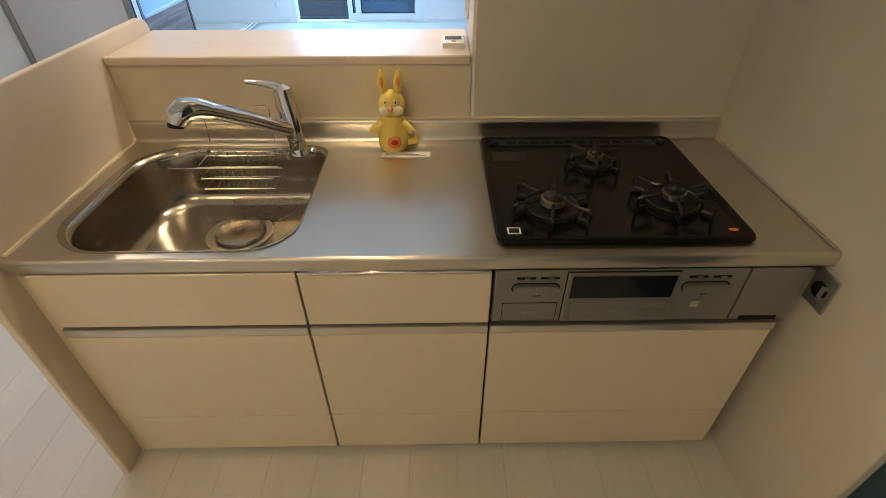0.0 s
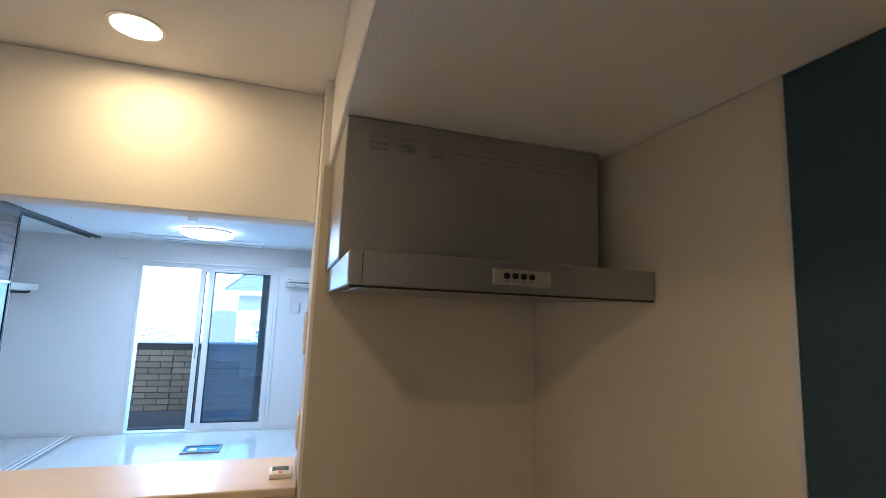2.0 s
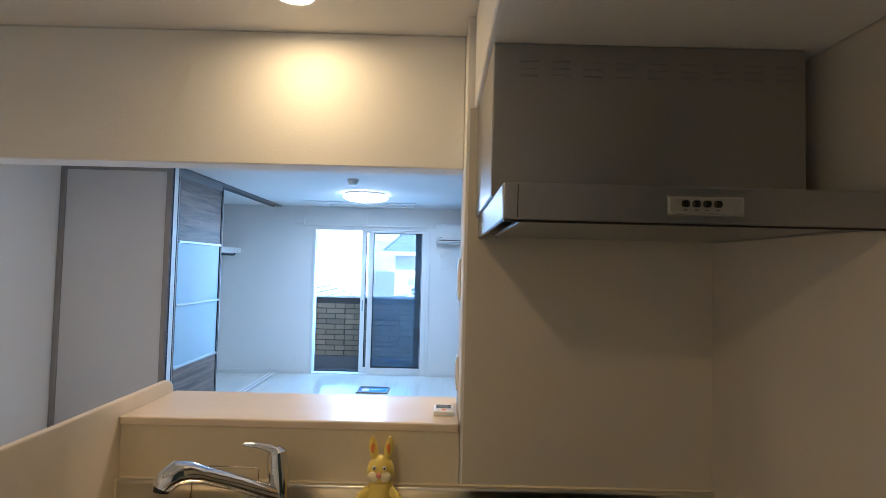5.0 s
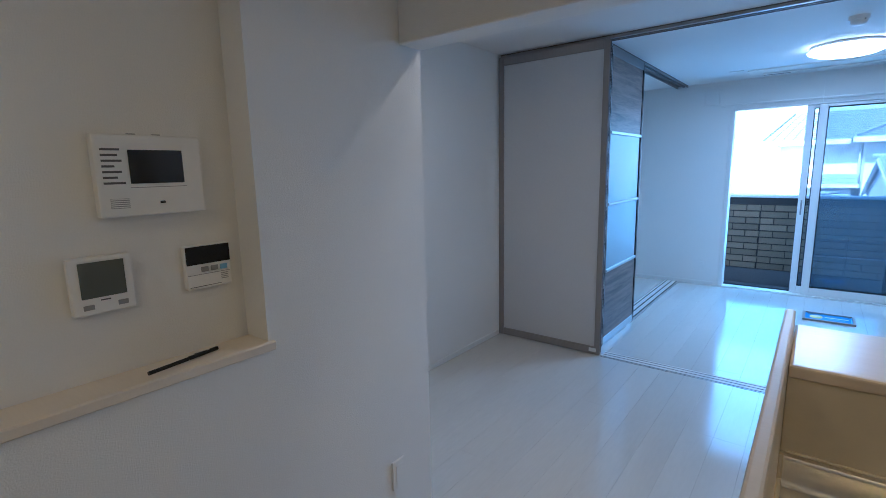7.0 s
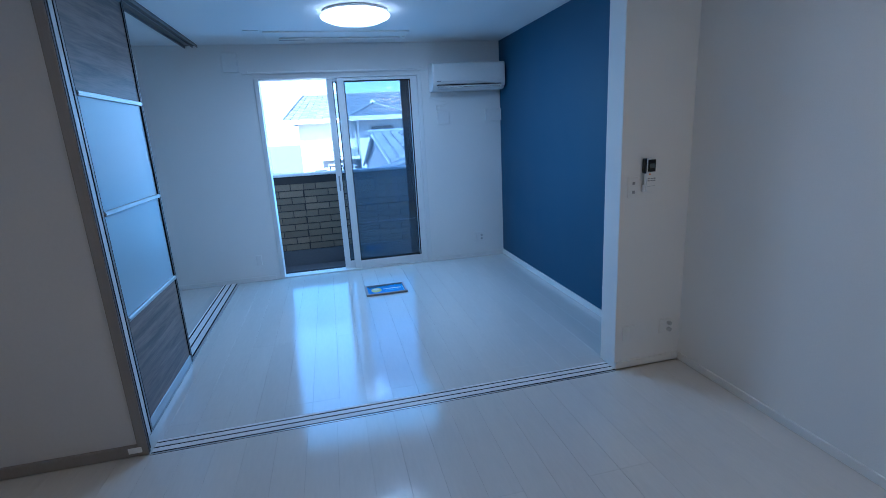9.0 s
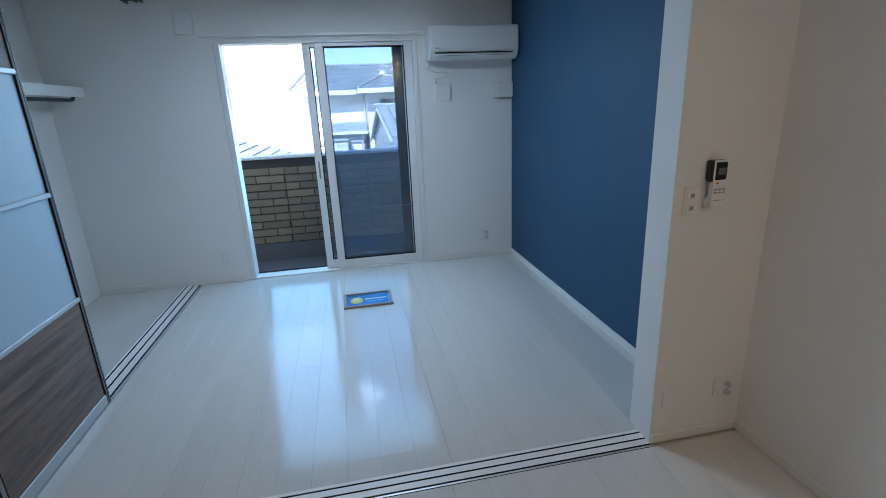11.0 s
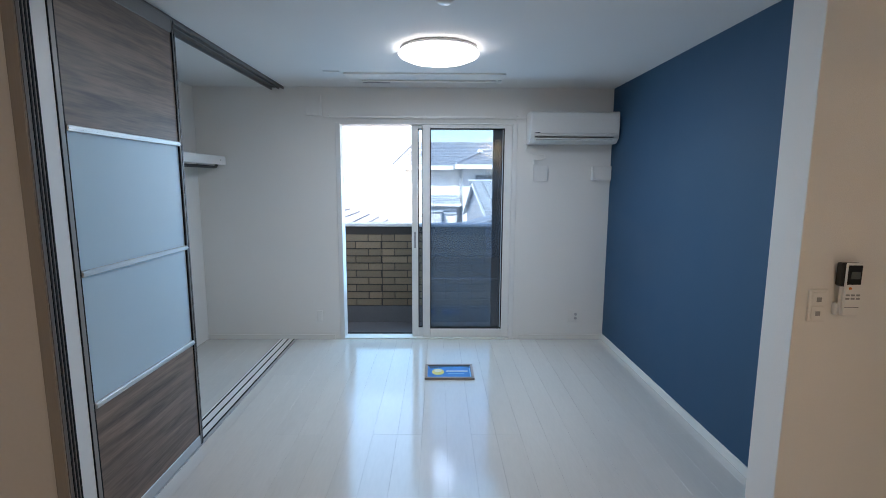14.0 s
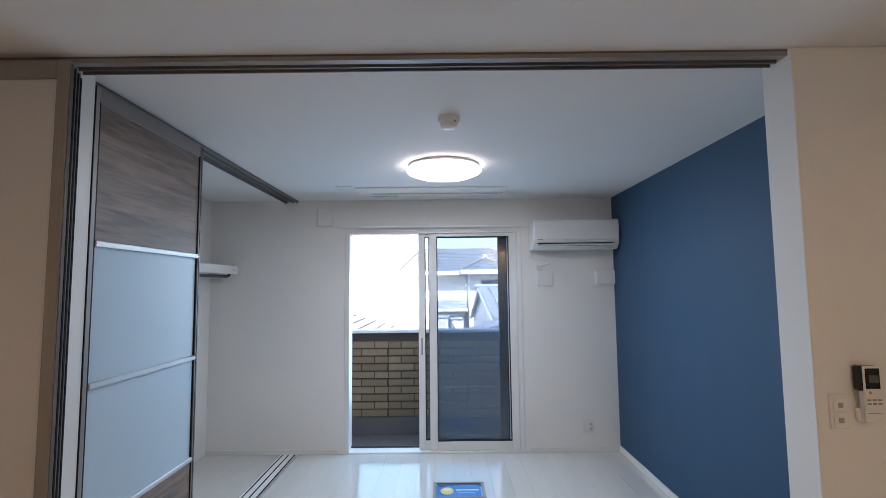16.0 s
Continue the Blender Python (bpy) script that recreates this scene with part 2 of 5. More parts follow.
WARM_LENS = glow("downlight_lens", (1.0, 0.8, 0.5), 3.0)
STUCCO = surface("house_stucco", (0.8, 0.79, 0.77), 0.85, grain=30, vary=0.06)
STUCCO_GREY = surface("gable_stucco", (0.5, 0.5, 0.5), 0.85, grain=30, vary=0.08)
ROOF = surface("slate_roof", (0.24, 0.27, 0.3), 0.6, grain=12, vary=0.12, island=0.12)
ROOF_PALE = surface("pale_tile_roof", (0.36, 0.39, 0.41), 0.5, grain=12, vary=0.12, island=0.15)
FASCIA = surface("white_fascia", (0.75, 0.75, 0.74), 0.6)
WINDOW_DARK = surface("far_window_glass", (0.05, 0.07, 0.09), 0.1)
GROUND = surface("ground_soil", (0.22, 0.21, 0.19), 0.9, grain=3, vary=0.2)
# pale blue here is distance haze mixed into the woods' colour
HILL = surface("far_woods_hazed", (0.4, 0.5, 0.53), 0.95, grain=0.08, vary=0.4, blotch=0.02)

# ---- mesh tools ----
def box(bm, x0, x1, y0, y1, z0, z1, bevel=0.0, seg=1):
    vs = [bm.verts.new((x, y, z)) for z in (z0, z1) for y in (y0, y1) for x in (x0, x1)]
    fs = [bm.faces.new([vs[i] for i in q]) for q in ((0, 2, 3, 1), (4, 5, 7, 6), (0, 1, 5, 4), (2, 6, 7, 3), (0, 4, 6, 2), (1, 3, 7, 5))]
    if bevel:
        edges = list({e for f in fs for e in f.edges})
        bmesh.ops.bevel(bm, geom=edges, offset=bevel, segments=seg, affect="EDGES", profile=0.6)
    return bm


def cube(*a, **k):
    return box(bmesh.new(), *a, **k)


def ring_loft(bm, rings, close_start=True, close_end=True):
    """Joins rings of equal length into a skin."""
    made = [[bm.verts.new(p) for p in r] for r in rings]
    n = len(made[0])
    for a, b in zip(made, made[1:]):
        for i in range(n):
            bm.faces.new((a[i], a[(i + 1) % n], b[(i + 1) % n], b[i]))
    if close_start:
        bm.faces.new(made[0][::-1])
    if close_end:
        bm.faces.new(made[-1])
    return made


def lathe(bm, at, profile, seg=24, axis="z", squash=1.0):
    """profile: (radius, height) pairs, turned round an axis through at."""
    rings = []
    for r, h in profile:
        ring = []
        for i in range(seg):
            a = 2 * math.pi * i / seg
            u, v = r * math.cos(a), r * math.sin(a) * squash
            p = {"z": (u, v, h), "y": (u, h, -v), "x": (h, u, v)}[axis]
            ring.append((at[0] + p[0], at[1] + p[1], at[2] + p[2]))
        rings.append(ring)
    ring_loft(bm, rings)
    return bm


def tube(bm, points, radius, seg=8):
    """A round bar along a polyline; radius may be a list."""
    pts = [Vector(p) for p in points]
    rs = radius if isinstance(radius, (list, tuple)) else [radius] * len(pts)
    rings, up = [], None
    for i, p in enumerate(pts):
        way = (pts[min(i + 1, len(pts) - 1)] - pts[max(i - 1, 0)]).normalized()
        if up is None:
            up = way.orthogonal().normalized()
        up = (up - way * up.dot(way)).normalized()
        side = way.cross(up)
        rings.append([p + rs[i] * (math.cos(2 * math.pi * k / seg) * up + math.sin(2 * math.pi * k / seg) * side) for k in range(seg)])
    ring_loft(bm, rings)
    return bm


def rounded(x0, x1, y0, y1, r, seg=6):
    """Outline of a rounded rectangle, counterclockwise. r: one radius or four (lower left, lower right, upper right, upper left)."""
    rr = r if isinstance(r, (list, tuple)) else [r] * 4
    out = []
    for (cx, cy, a0), q in zip(((x0, y0, 180), (x1, y0, 270), (x1, y1, 0), (x0, y1, 90)), rr):
        ox, oy = cx + (q if cx == x0 else -q), cy + (q if cy == y0 else -q)
        for k in range(seg + 1):
            a = radians(a0 + 90 * k / seg)
            out.append((ox + q * math.cos(a), oy + q * math.sin(a)))
    return out


def prism(bm, outline, z0, z1, axis="z"):
    """Extrudes a 2D outline. axis x: the outline is (y, z); axis y: (x, z)."""
    put = {"z": lambda a, b, h: (a, b, h), "x": lambda a, b, h: (h, a, b), "y": lambda a, b, h: (a, h, b)}[axis]
    ring_loft(bm, [[put(a, b, z0) for a, b in outline], [put(a, b, z1) for a, b in outline]])
    return bm


def world_of(ob):
    v = Vector((0, 0, 0))
    while ob:
        v += ob.location
        ob = ob.parent
    return v


def mesh_object(name, bm, material, at=(0, 0, 0), smooth=False):
    bmesh.ops.recalc_face_normals(bm, faces=bm.faces)
    bmesh.ops.translate(bm, verts=bm.verts, vec=-Vector(at))
    me = bpy.data.meshes.new(name)
    bm.to_mesh(me)
    bm.free()
    for m in material if isinstance(material, (list, tuple)) else [material]:
        me.materials.append(m)
    if smooth:
        me.shade_smooth()
        me.set_sharp_from_angle(angle=radians(40))
    return new(name, me)


def structure(name, bm, material, label, category, smooth=False):
    return tagged(mesh_object(name, bm, material, smooth=smooth), label, category, kind="structure")


def thing(name, at, label, category, group=""):
    ob = new(name)
    ob.empty_display_size = 0.05
    ob.location = at
    return tagged(ob, label, category, group)


def part(name, bm, material, parent, label="", smooth=False):
    """One mesh under a thing or a part; bm is in world metres."""
    ob = mesh_object(name, bm, material, world_of(parent), smooth)
    ob.parent = parent
    return tagged(ob, label) if label else ob


def solo(name, bm, material, at, label, category, group="", smooth=False):
    ob = mesh_object(name, bm, material, at, smooth)
    ob.location = at
    return tagged(ob, label, category, group)


# ---- the shell of the flat ----
CEIL = 2.4
FAR = 7.96       # bedroom's window wall
LEFT = -3.4
KX = 0.65        # kitchen's right wall
KY = 2.63        # kitchen's back wall
OPEN_X = -0.16   # right edge of the serving hatch
CORR = -2.44     # corridor wall
BACK = -0.25
WX0, WX1, WZ = -2.1, -0.4, 2.08   # window opening

floor = structure("floor", cube(LEFT - 0.15, 0.8, BACK - 0.15, 8.11, -0.2, -0.013), JOINT, "glossy white wood-look floorboards in long planks", "floor")
structure("ceiling", cube(LEFT - 0.15, 0.8, BACK - 0.15, 8.11, CEIL, CEIL + 0.15), CEILING, "plain white papered ceiling", "ceiling")
structure("ceiling_soffit", cube(-0.134, KX, BACK, KY, 2.092, CEIL, bevel=0.004), CEILING, "lowered white papered ceiling over the cooker", "ceiling")

structure("wall_left", cube(LEFT - 0.15, LEFT, BACK, 8.11, 0, CEIL), WALLPAPER, "plain white papered wall", "wall")
bm = cube(LEFT - 0.15, WX0, FAR, 8.11, 0, CEIL)
box(bm, WX1, 0.8, FAR, 8.11, 0, CEIL)
box(bm, WX0, WX1, FAR, 8.11, WZ, CEIL)
structure("wall_window", bm, WALLPAPER, "white papered wall round the balcony window", "wall")
structure("wall_blue", cube(0.49, 0.8, 5.187, FAR, 0, CEIL), BLUE, "deep blue papered accent wall", "wall")
structure("wall_stub", cube(0.113, 0.8, 5.027, 5.185, 0, CEIL, bevel=0.003), WALLPAPER, "short white papered wall end beside the opening", "wall")
structure("wall_living", cube(0.56, 0.8, 2.892, 5.027, 0, CEIL), WALLPAPER, "plain white papered wall of the living room", "wall")
structure("wall_hatch", cube(OPEN_X, 0.8, KY + 0.004, 2.89, 0, CEIL, bevel=0.003), WALLPAPER, "white papered wall beside the serving hatch", "wall")
structure("wall_panel_back", cube(OPEN_X + 0.012, KX, KY, KY + 0.004, 0.86, 2.092), KITCHEN_PANEL, "glossy off-white kitchen wall panel behind the cooker", "wall panel")
structure("wall_kitchen", cube(KX + 0.004, 0.8, BACK, KY + 0.004, 0, CEIL), WALLPAPER, "papered wall behind the kitchen panels", "wall")
structure("wall_panel_side", cube(KX, KX + 0.004, 1.664, KY, 0, 2.092), KITCHEN_PANEL, "glossy off-white kitchen wall panel beside the cooker", "wall panel")
structure("trim_panel_edge", cube(KX - 0.003, KX + 0.004, 1.654, 1.664, 0, 2.092), ALU, "thin aluminium edge strip of the kitchen panel", "trim")
structure("wall_kitchen_accent", cube(KX, KX + 0.004, BACK, 1.654, 0, 2.092), DARK_GREEN, "dark green papered accent wall in the kitchen", "wall")
structure("wall_back", cube(LEFT - 0.15, 0.8, BACK - 0.15, BACK, 0, CEIL), WALLPAPER, "plain white papered wall", "wall")
structure("beam", cube(CORR, OPEN_X, 2.77, 2.888, 1.918, CEIL, bevel=0.004), WALLPAPER, "white papered beam over the serving hatch and passage", "beam")
structure("wall_counter", cube(-1.241, OPEN_X, KY, 2.888, 0, 1.043), CREAM, "half-height cream wall behind the sink", "wall")
structure("wall_living_back", cube(LEFT, CORR - 0.2, 2.735, 2.885, 0, CEIL), WALLPAPER, "plain white papered wall", "wall")

# corridor wall with the controls niche
NY0, NY1, NZ0, NZ1, ND = 1.35, 2.175, 1.0, 2.05, 0.11
bm = cube(CORR - 0.2, CORR, NY1, 2.885, 0, CEIL)
box(bm, CORR - 0.2, CORR, BACK, NY0, 0, CEIL)
box(bm, CORR - 0.2, CORR, NY0, NY1, 0, NZ0 - 0.03)
box(bm, CORR - 0.2, CORR, NY0, NY1, NZ1, CEIL)
box(bm, CORR - 0.2, CORR - ND, NY0, NY1, NZ0 - 0.03, NZ1)
structure("wall_corridor", bm, WALLPAPER, "white papered corridor wall with a shallow niche", "wall")
structure("niche_sill", cube(CORR - ND + 0.001, CORR + 0.012, NY0 + 0.001, NY1 + 0.02, NZ0 - 0.028, NZ0, bevel=0.004), CREAM_WOOD, "cream wooden sill board of the wall niche", "sill")

# skirting
for name, dims in (
    ("baseboard_blue", (0.478, 0.49, 5.187, FAR - 0.012, 0, 0.055)),
    ("baseboard_window_right", (WX1 + 0.05, 0.49, FAR - 0.012, FAR, 0, 0.045)),
    ("baseboard_window_left", (LEFT, WX0 - 0.05, FAR - 0.01, FAR, 0, 0.045)),
    ("baseboard_left", (LEFT, LEFT + 0.01, 2.885, 4.995, 0, 0.04)),
    ("baseboard_living", (0.55, 0.56, 2.892, 5.017, 0, 0.045)),
    ("baseboard_stub", (0.116, 0.55, 5.017, 5.027, 0, 0.045)),
    ("baseboard_corridor", (CORR, CORR + 0.01, BACK, 2.88, 0, 0.045)),
):
    structure(name, cube(*dims, bevel=0.002), TRIM, "slim white skirting board along the wall", "baseboard")

# sliding-door tracks
def floor_track(name, x0, x1, y0, y1, along_x):
    track = structure(name, cube(x0, x1, y0, y1, -0.012, 0.0004), DARK_EDGE, "flush floor track with three grooves for sliding doors", "track")
    lo, hi = (y0, y1) if along_x else (x0, x1)
    cuts = (0.0, 0.08, 0.16, 0.43, 0.51, 0.78, 0.86, 1.0)
    for k in range(4):
        a, c = lo + (hi - lo) * cuts[2 * k], lo + (hi - lo) * cuts[2 * k + 1]
        d = (x0, x1, a, c, 0.0004, 0.002) if along_x else (a, c, y0, y1, 0.0004, 0.002)
        part("track_strip", cube(*d, bevel=0.001), ALU if k == (0 if along_x else 3) else TRIM, track)


floor_track("track_floor_room", -2.47, 0.113, 5.002, 5.122, True)
floor_track("track_floor_closet", -2.69, -2.53, 5.21, 7.955, False)


def ceiling_track(name, x0, x1, y0, y1, along_x):
    """A pale edge strip on one side, then dark channels between slim fins."""
    t = structure(name, cube(x0, x1, y0, y1, 2.392, 2.3995), DARK_TAUPE, "taupe aluminium ceiling track for sliding doors", "track")
    lo, hi = (y0, y1) if along_x else (x0, x1)
    wide = (hi - lo) * 0.32
    bands = [(lo, lo + wide, 2.376, TAUPE_PALE)] if along_x else [(lo, lo + 0.01, 2.37, TAUPE)]
    for k in (0.62, 0.97):
        c = lo + (hi - lo) * k
        bands.append((c - 0.004, min(hi, c + 0.004), 2.376, TAUPE))
    for a, b, z, m in bands:
        d = (x0, x1, a, b, z, 2.392) if along_x else (a, b, y0, y1, z, 2.392)
        part("track_strip" if m is TAUPE_PALE else "track_fin", cube(*d, bevel=0.001), m, t)


ceiling_track("track_ceiling_room", LEFT, 0.113, 5.042, 5.142, True)
ceiling_track("track_ceiling_closet", -2.68, -2.56, 5.21, 7.955, False)
structure("post", cube(-2.66, -2.53, 5.126, 5.206, 0, CEIL, bevel=0.002), TRIM, "white square post between the two door tracks", "post")

# ---- balcony window ----
window = structure("window_1", cube(WX0, WX0 + 0.045, FAR - 0.012, 8.1, 0, WZ, bevel=0.003), WHITE_RESIN, "white-framed balcony sliding window, half open", "window")
part("window_frame", cube(WX1 - 0.045, WX1, FAR - 0.012, 8.1, 0, WZ, bevel=0.003), WHITE_RESIN, window)
part("window_frame", cube(WX0 + 0.045, WX1 - 0.045, FAR - 0.012, 8.1, WZ - 0.012, WZ, bevel=0.003), WHITE_RESIN, window)
part("window_sill", cube(WX0 + 0.045, WX1 - 0.045, FAR - 0.012, 8.1, 0.0, 0.014, bevel=0.002), WHITE_RESIN, window)
part("sill_rail", cube(WX0 + 0.045, WX1 - 0.045, 8.075, 8.083, 0.014, 0.03), DARK_FRAME, window)


def sash(name, x0, x1, y0, z0, z1, stile, rail, depth, material, pane_material, label):
    s = part(name, cube(x0, x0 + stile, y0, y0 + depth, z0, z1, bevel=0.004), material, window, label)
    part("stile", cube(x1 - stile, x1, y0, y0 + depth, z0, z1, bevel=0.004), material, s)
    part("rail", cube(x0 + stile, x1 - stile, y0, y0 + depth, z0, z0 + rail, bevel=0.004), material, s)
    part("rail", cube(x0 + stile, x1 - stile, y0, y0 + depth, z1 - rail * 0.35, z1, bevel=0.004), material, s)
    if material is WHITE_RESIN:
        seal = bmesh.new()
        a, b, c, d = x0 + stile, x1 - stile, z0 + rail, z1 - rail * 0.35
        for q in ((a, a + 0.008, c, d), (b - 0.008, b, c, d), (a + 0.008, b - 0.008, c, c + 0.008), (a + 0.008, b - 0.008, d - 0.008, d)):
            box(seal, q[0], q[1], y0 + 0.004, y0 + depth - 0.004, q[2], q[3])
        part("seal", seal, DARK_EDGE, s)
    p = part("pane", cube(x0 + stile, x1 - stile, y0 + depth * 0.5, y0 + depth * 0.5 + 0.005, z0 + rail, z1 - rail * 0.35), pane_material, s)
    p.visible_shadow = False
    return s


inner = sash("sash", -1.29, -0.446, 7.965, 0.016, 2.066, 0.072, 0.085, 0.034, WHITE_RESIN, PANE, "white sash closed over half the opening")
outer = sash("sash", -1.396, -0.47, 8.006, 0.016, 2.066, 0.062, 0.085, 0.03, WHITE_RESIN, PANE, "white sash slid behind the other")
sash("insect_screen", -1.3, -0.537, 8.046, 0.03, 2.066, 0.08, 0.05, 0.02, DARK_FRAME, NET, "dark-framed insect screen slid aside")
part("latch", cube(-0.49, -0.475, 7.945, 7.965, 0.98, 1.07, bevel=0.004), PLASTIC, inner)
part("finger_pull", cube(-1.372, -1.357, 7.998, 8.006, 0.9, 1.06, bevel=0.003), GREY_PLASTIC, outer)

# ---- balcony and the view ----
balcony = structure("balcony_floor", cube(-4.2, 1.5, 8.11, 9.02, -0.35, -0.135), CONCRETE, "grey waterproofed balcony floor", "floor")
parapet = structure("parapet", cube(-4.2, 1.5, 9.0, 9.14, -0.35, 1.02), MORTAR, "tan brick-faced balcony parapet", "wall")
part("cap", cube(-4.2, 1.5, 8.97, 9.17, 1.02, 1.052, bevel=0.006), CAP, parapet, "white metal cap")
part("plinth", cube(-4.2, 1.5, 8.965, 9.0, -0.135, 0.064, bevel=0.004), CONCRETE, parapet, "dark grey upstand")
gr0 = part("drain_grille", cube(-1.25, -0.915, 8.958, 8.965, -0.015, 0.058), DARK_EDGE, parapet, "dark drain grille")
for k in range(5):
    part("slat", cube(-1.245, -0.92, 8.954, 8.958, -0.01 + 0.014 * k, -0.003 + 0.014 * k), CONCRETE, gr0)
structure("balcony_side", cube(1.5, 1.64, 8.11, 9.14, -0.35, 2.6), STUCCO, "pale rendered balcony side wall", "wall")
structure("balcony_side_far", cube(-4.34, -4.2, 8.11, 9.14, -0.35, 2.6), STUCCO, "pale rendered balcony side wall", "wall")
structure("eave", cube(-4.34, 1.64, 8.11, 8.75, 2.62, 2.72), FASCIA, "white eave over the balcony", "eave")
structure("house_base", cube(LEFT - 0.15, 0.8, BACK - 0.15, 8.11, -3.6, -0.2), STUCCO, "storey below the flat", "wall")
structure("ground", cube(-400, 400, -60, 900, -3.8, -3.6), GROUND, "flat ground of the neighbourhood", "ground")

# ---- houses seen from the balcony ----
def roof_slope(a, b, c, d, rows, cols, thick=0.05, gap=0.05):
    """Courses of tiles over a sloping quad: a, b along the eave, d, c along the ridge."""
    bm = bmesh.new()
    a, b, c, d = (Vector(v) for v in (a, b, c, d))
    up = (b - a).cross(d - a).normalized()
    if up.z < 0:
        up = -up
    base = [bm.verts.new(v) for v in (a, b, c, d)]
    bm.faces.new(base)
    for r in range(rows):
        l0, r0 = a.lerp(d, r / rows), b.lerp(c, r / rows)
        l1, r1 = a.lerp(d, (r + 1) / rows), b.lerp(c, (r + 1) / rows)
        for k in range(cols):
            p, q = l0.lerp(r0, (k + gap) / cols), l0.lerp(r0, (k + 1 - gap) / cols)
            s, t = l1.lerp(r1, (k + 1 - gap) / cols), l1.lerp(r1, (k + gap) / cols)
            if (q - p).length < 0.02:
                continue
            lo = [bm.verts.new(v + up * 0.01) for v in (p, q)]
            hi = [bm.verts.new(v + up * thick) for v in (p, q)]
            top = [bm.verts.new(v + up * 0.015) for v in (s, t)]
            bm.faces.new((lo[0], lo[1], hi[1], hi[0]))
            bm.faces.new((hi[0], hi[1], top[0], top[1]))
            bm.faces.new((lo[0], hi[0], top[1]))
            bm.faces.new((lo[1], top[0], hi[1]))
    return bm


GZ = -3.6


def far_window(house, x0, x1, y, z0, z1):
    w = part("window", cube(x0, x1, y - 0.06, y, z0, z1, bevel=0.01), FASCIA, house)
    part("pane", cube(x0 + 0.06, (x0 + x1) / 2 - 0.02, y - 0.075, y - 0.06, z0 + 0.06, z1 - 0.06), WINDOW_DARK, w)
    part("pane", cube((x0 + x1) / 2 + 0.02, x1 - 0.06, y - 0.075, y - 0.06, z0 + 0.06, z1 - 0.06), WINDOW_DARK, w)


# two-storey house with a hipped wing
big = thing("house", (3.0, 28.0, GZ), "large white two-storey house with grey hipped roof", "house")
part("wall", cube(-2.6, 11.0, 25.4, 33.5, GZ, 2.2), STUCCO, big)
part("wing_wall", cube(-0.05, 1.8, 23.9, 25.4, GZ, 2.2), STUCCO, big)
RZ = 3.58
part("roof", roof_slope((-3.2, 24.8, 2.25), (11.6, 24.8, 2.25), (9.0, 29.4, RZ), (-2.4, 29.4, RZ), 14, 44, 0.04), ROOF, big)
part("roof", roof_slope((11.6, 34.0, 2.25), (-3.2, 34.0, 2.25), (-2.4, 29.4, RZ), (9.0, 29.4, RZ), 6, 12), ROOF, big)
part("roof", roof_slope((-3.2, 34.0, 2.25), (-3.2, 24.8, 2.25), (-2.4, 29.4, RZ), (-2.4, 29.4, RZ), 10, 20), ROOF, big)
part("roof", roof_slope((11.6, 24.8, 2.25), (11.6, 34.0, 2.25), (9.0, 29.4, RZ), (9.0, 29.4, RZ), 10, 20), ROOF, big)
WA = (0.85, 26.2, 2.87)
part("wing_roof", roof_slope((-0.4, 23.3, 2.25), (2.1, 23.3, 2.25), WA, WA, 8, 12, 0.04), ROOF, big)
part("wing_roof", roof_slope((-0.4, 26.6, 2.4), (-0.4, 23.3, 2.25), WA, (0.85, 28.0, 2.87), 8, 8, 0.04), ROOF, big)
part("wing_roof", roof_slope((2.1, 23.3, 2.25), (2.1, 26.6, 2.4), (0.85, 28.0, 2.87), WA, 8, 8, 0.04), ROOF, big)
for a, b in (((-0.4, 23.3, 2.3), (0.85, 26.2, 2.94)), ((2.1, 23.3, 2.3), (0.85, 26.2, 2.94)), ((-3.2, 24.8, 2.3), (-2.4, 29.4, RZ + 0.07)), ((-2.4, 29.4, RZ + 0.05), (9.0, 29.4, RZ + 0.05))):
    part("ridge", tube(bmesh.new(), [Vector(a).lerp(Vector(b), k / 8) for k in range(9)], 0.05, 6), ROOF_PALE, big)
part("finial", lathe(bmesh.new(), (0.85, 26.2, 2.9), [(0.05, 0), (0.15, 0.05), (0.12, 0.16), (0.02, 0.2)], 10), FASCIA, big)
part("fascia", cube(-3.25, -0.45, 24.68, 24.8, 2.08, 2.26), FASCIA, big)
part("fascia", cube(-0.45, 2.15, 23.18, 23.3, 2.08, 2.26), FASCIA, big)
part("fascia", cube(2.15, 11.65, 24.68, 24.8, 2.08, 2.26), FASCIA, big)
part("soffit", cube(-0.4, 2.1, 23.3, 23.9, 2.1, 2.16), STUCCO_GREY, big)
part("soffit", cube(-3.2, -0.4, 24.8, 25.4, 2.1, 2.16), STUCCO_GREY, big)
part("downpipe", tube(bmesh.new(), [(-0.12, 25.3, 2.1), (-0.12, 25.3, 0.0), (-0.12, 25.3, GZ)], 0.045, 8), STUCCO_GREY, big)
part("wall_vent", lathe(bmesh.new(), (-0.7, 25.4, 1.75), [(0.1, 0), (0.1, -0.06), (0.03, -0.08)], 12, "y"), STUCCO_GREY, big)
part("lean_to_roof", roof_slope((-1.9, 24.2, 0.62), (-0.15, 24.2, 0.62), (-0.15, 25.4, 0.95), (-1.9, 25.4, 0.95), 4, 14, 0.04), ROOF_PALE, big)
part("lean_to_fascia", cube(-1.95, -0.1, 24.12, 24.2, 0.5, 0.62), FASCIA, big)
part("bay_wall", cube(-1.7, -0.3, 24.5, 25.4, GZ, 0.5), STUCCO_GREY, big)
far_window(big, -1.5, -0.6, 24.5, -0.4, 0.35)
far_window(big, 0.4, 1.5, 23.9, 1.2, 1.9)
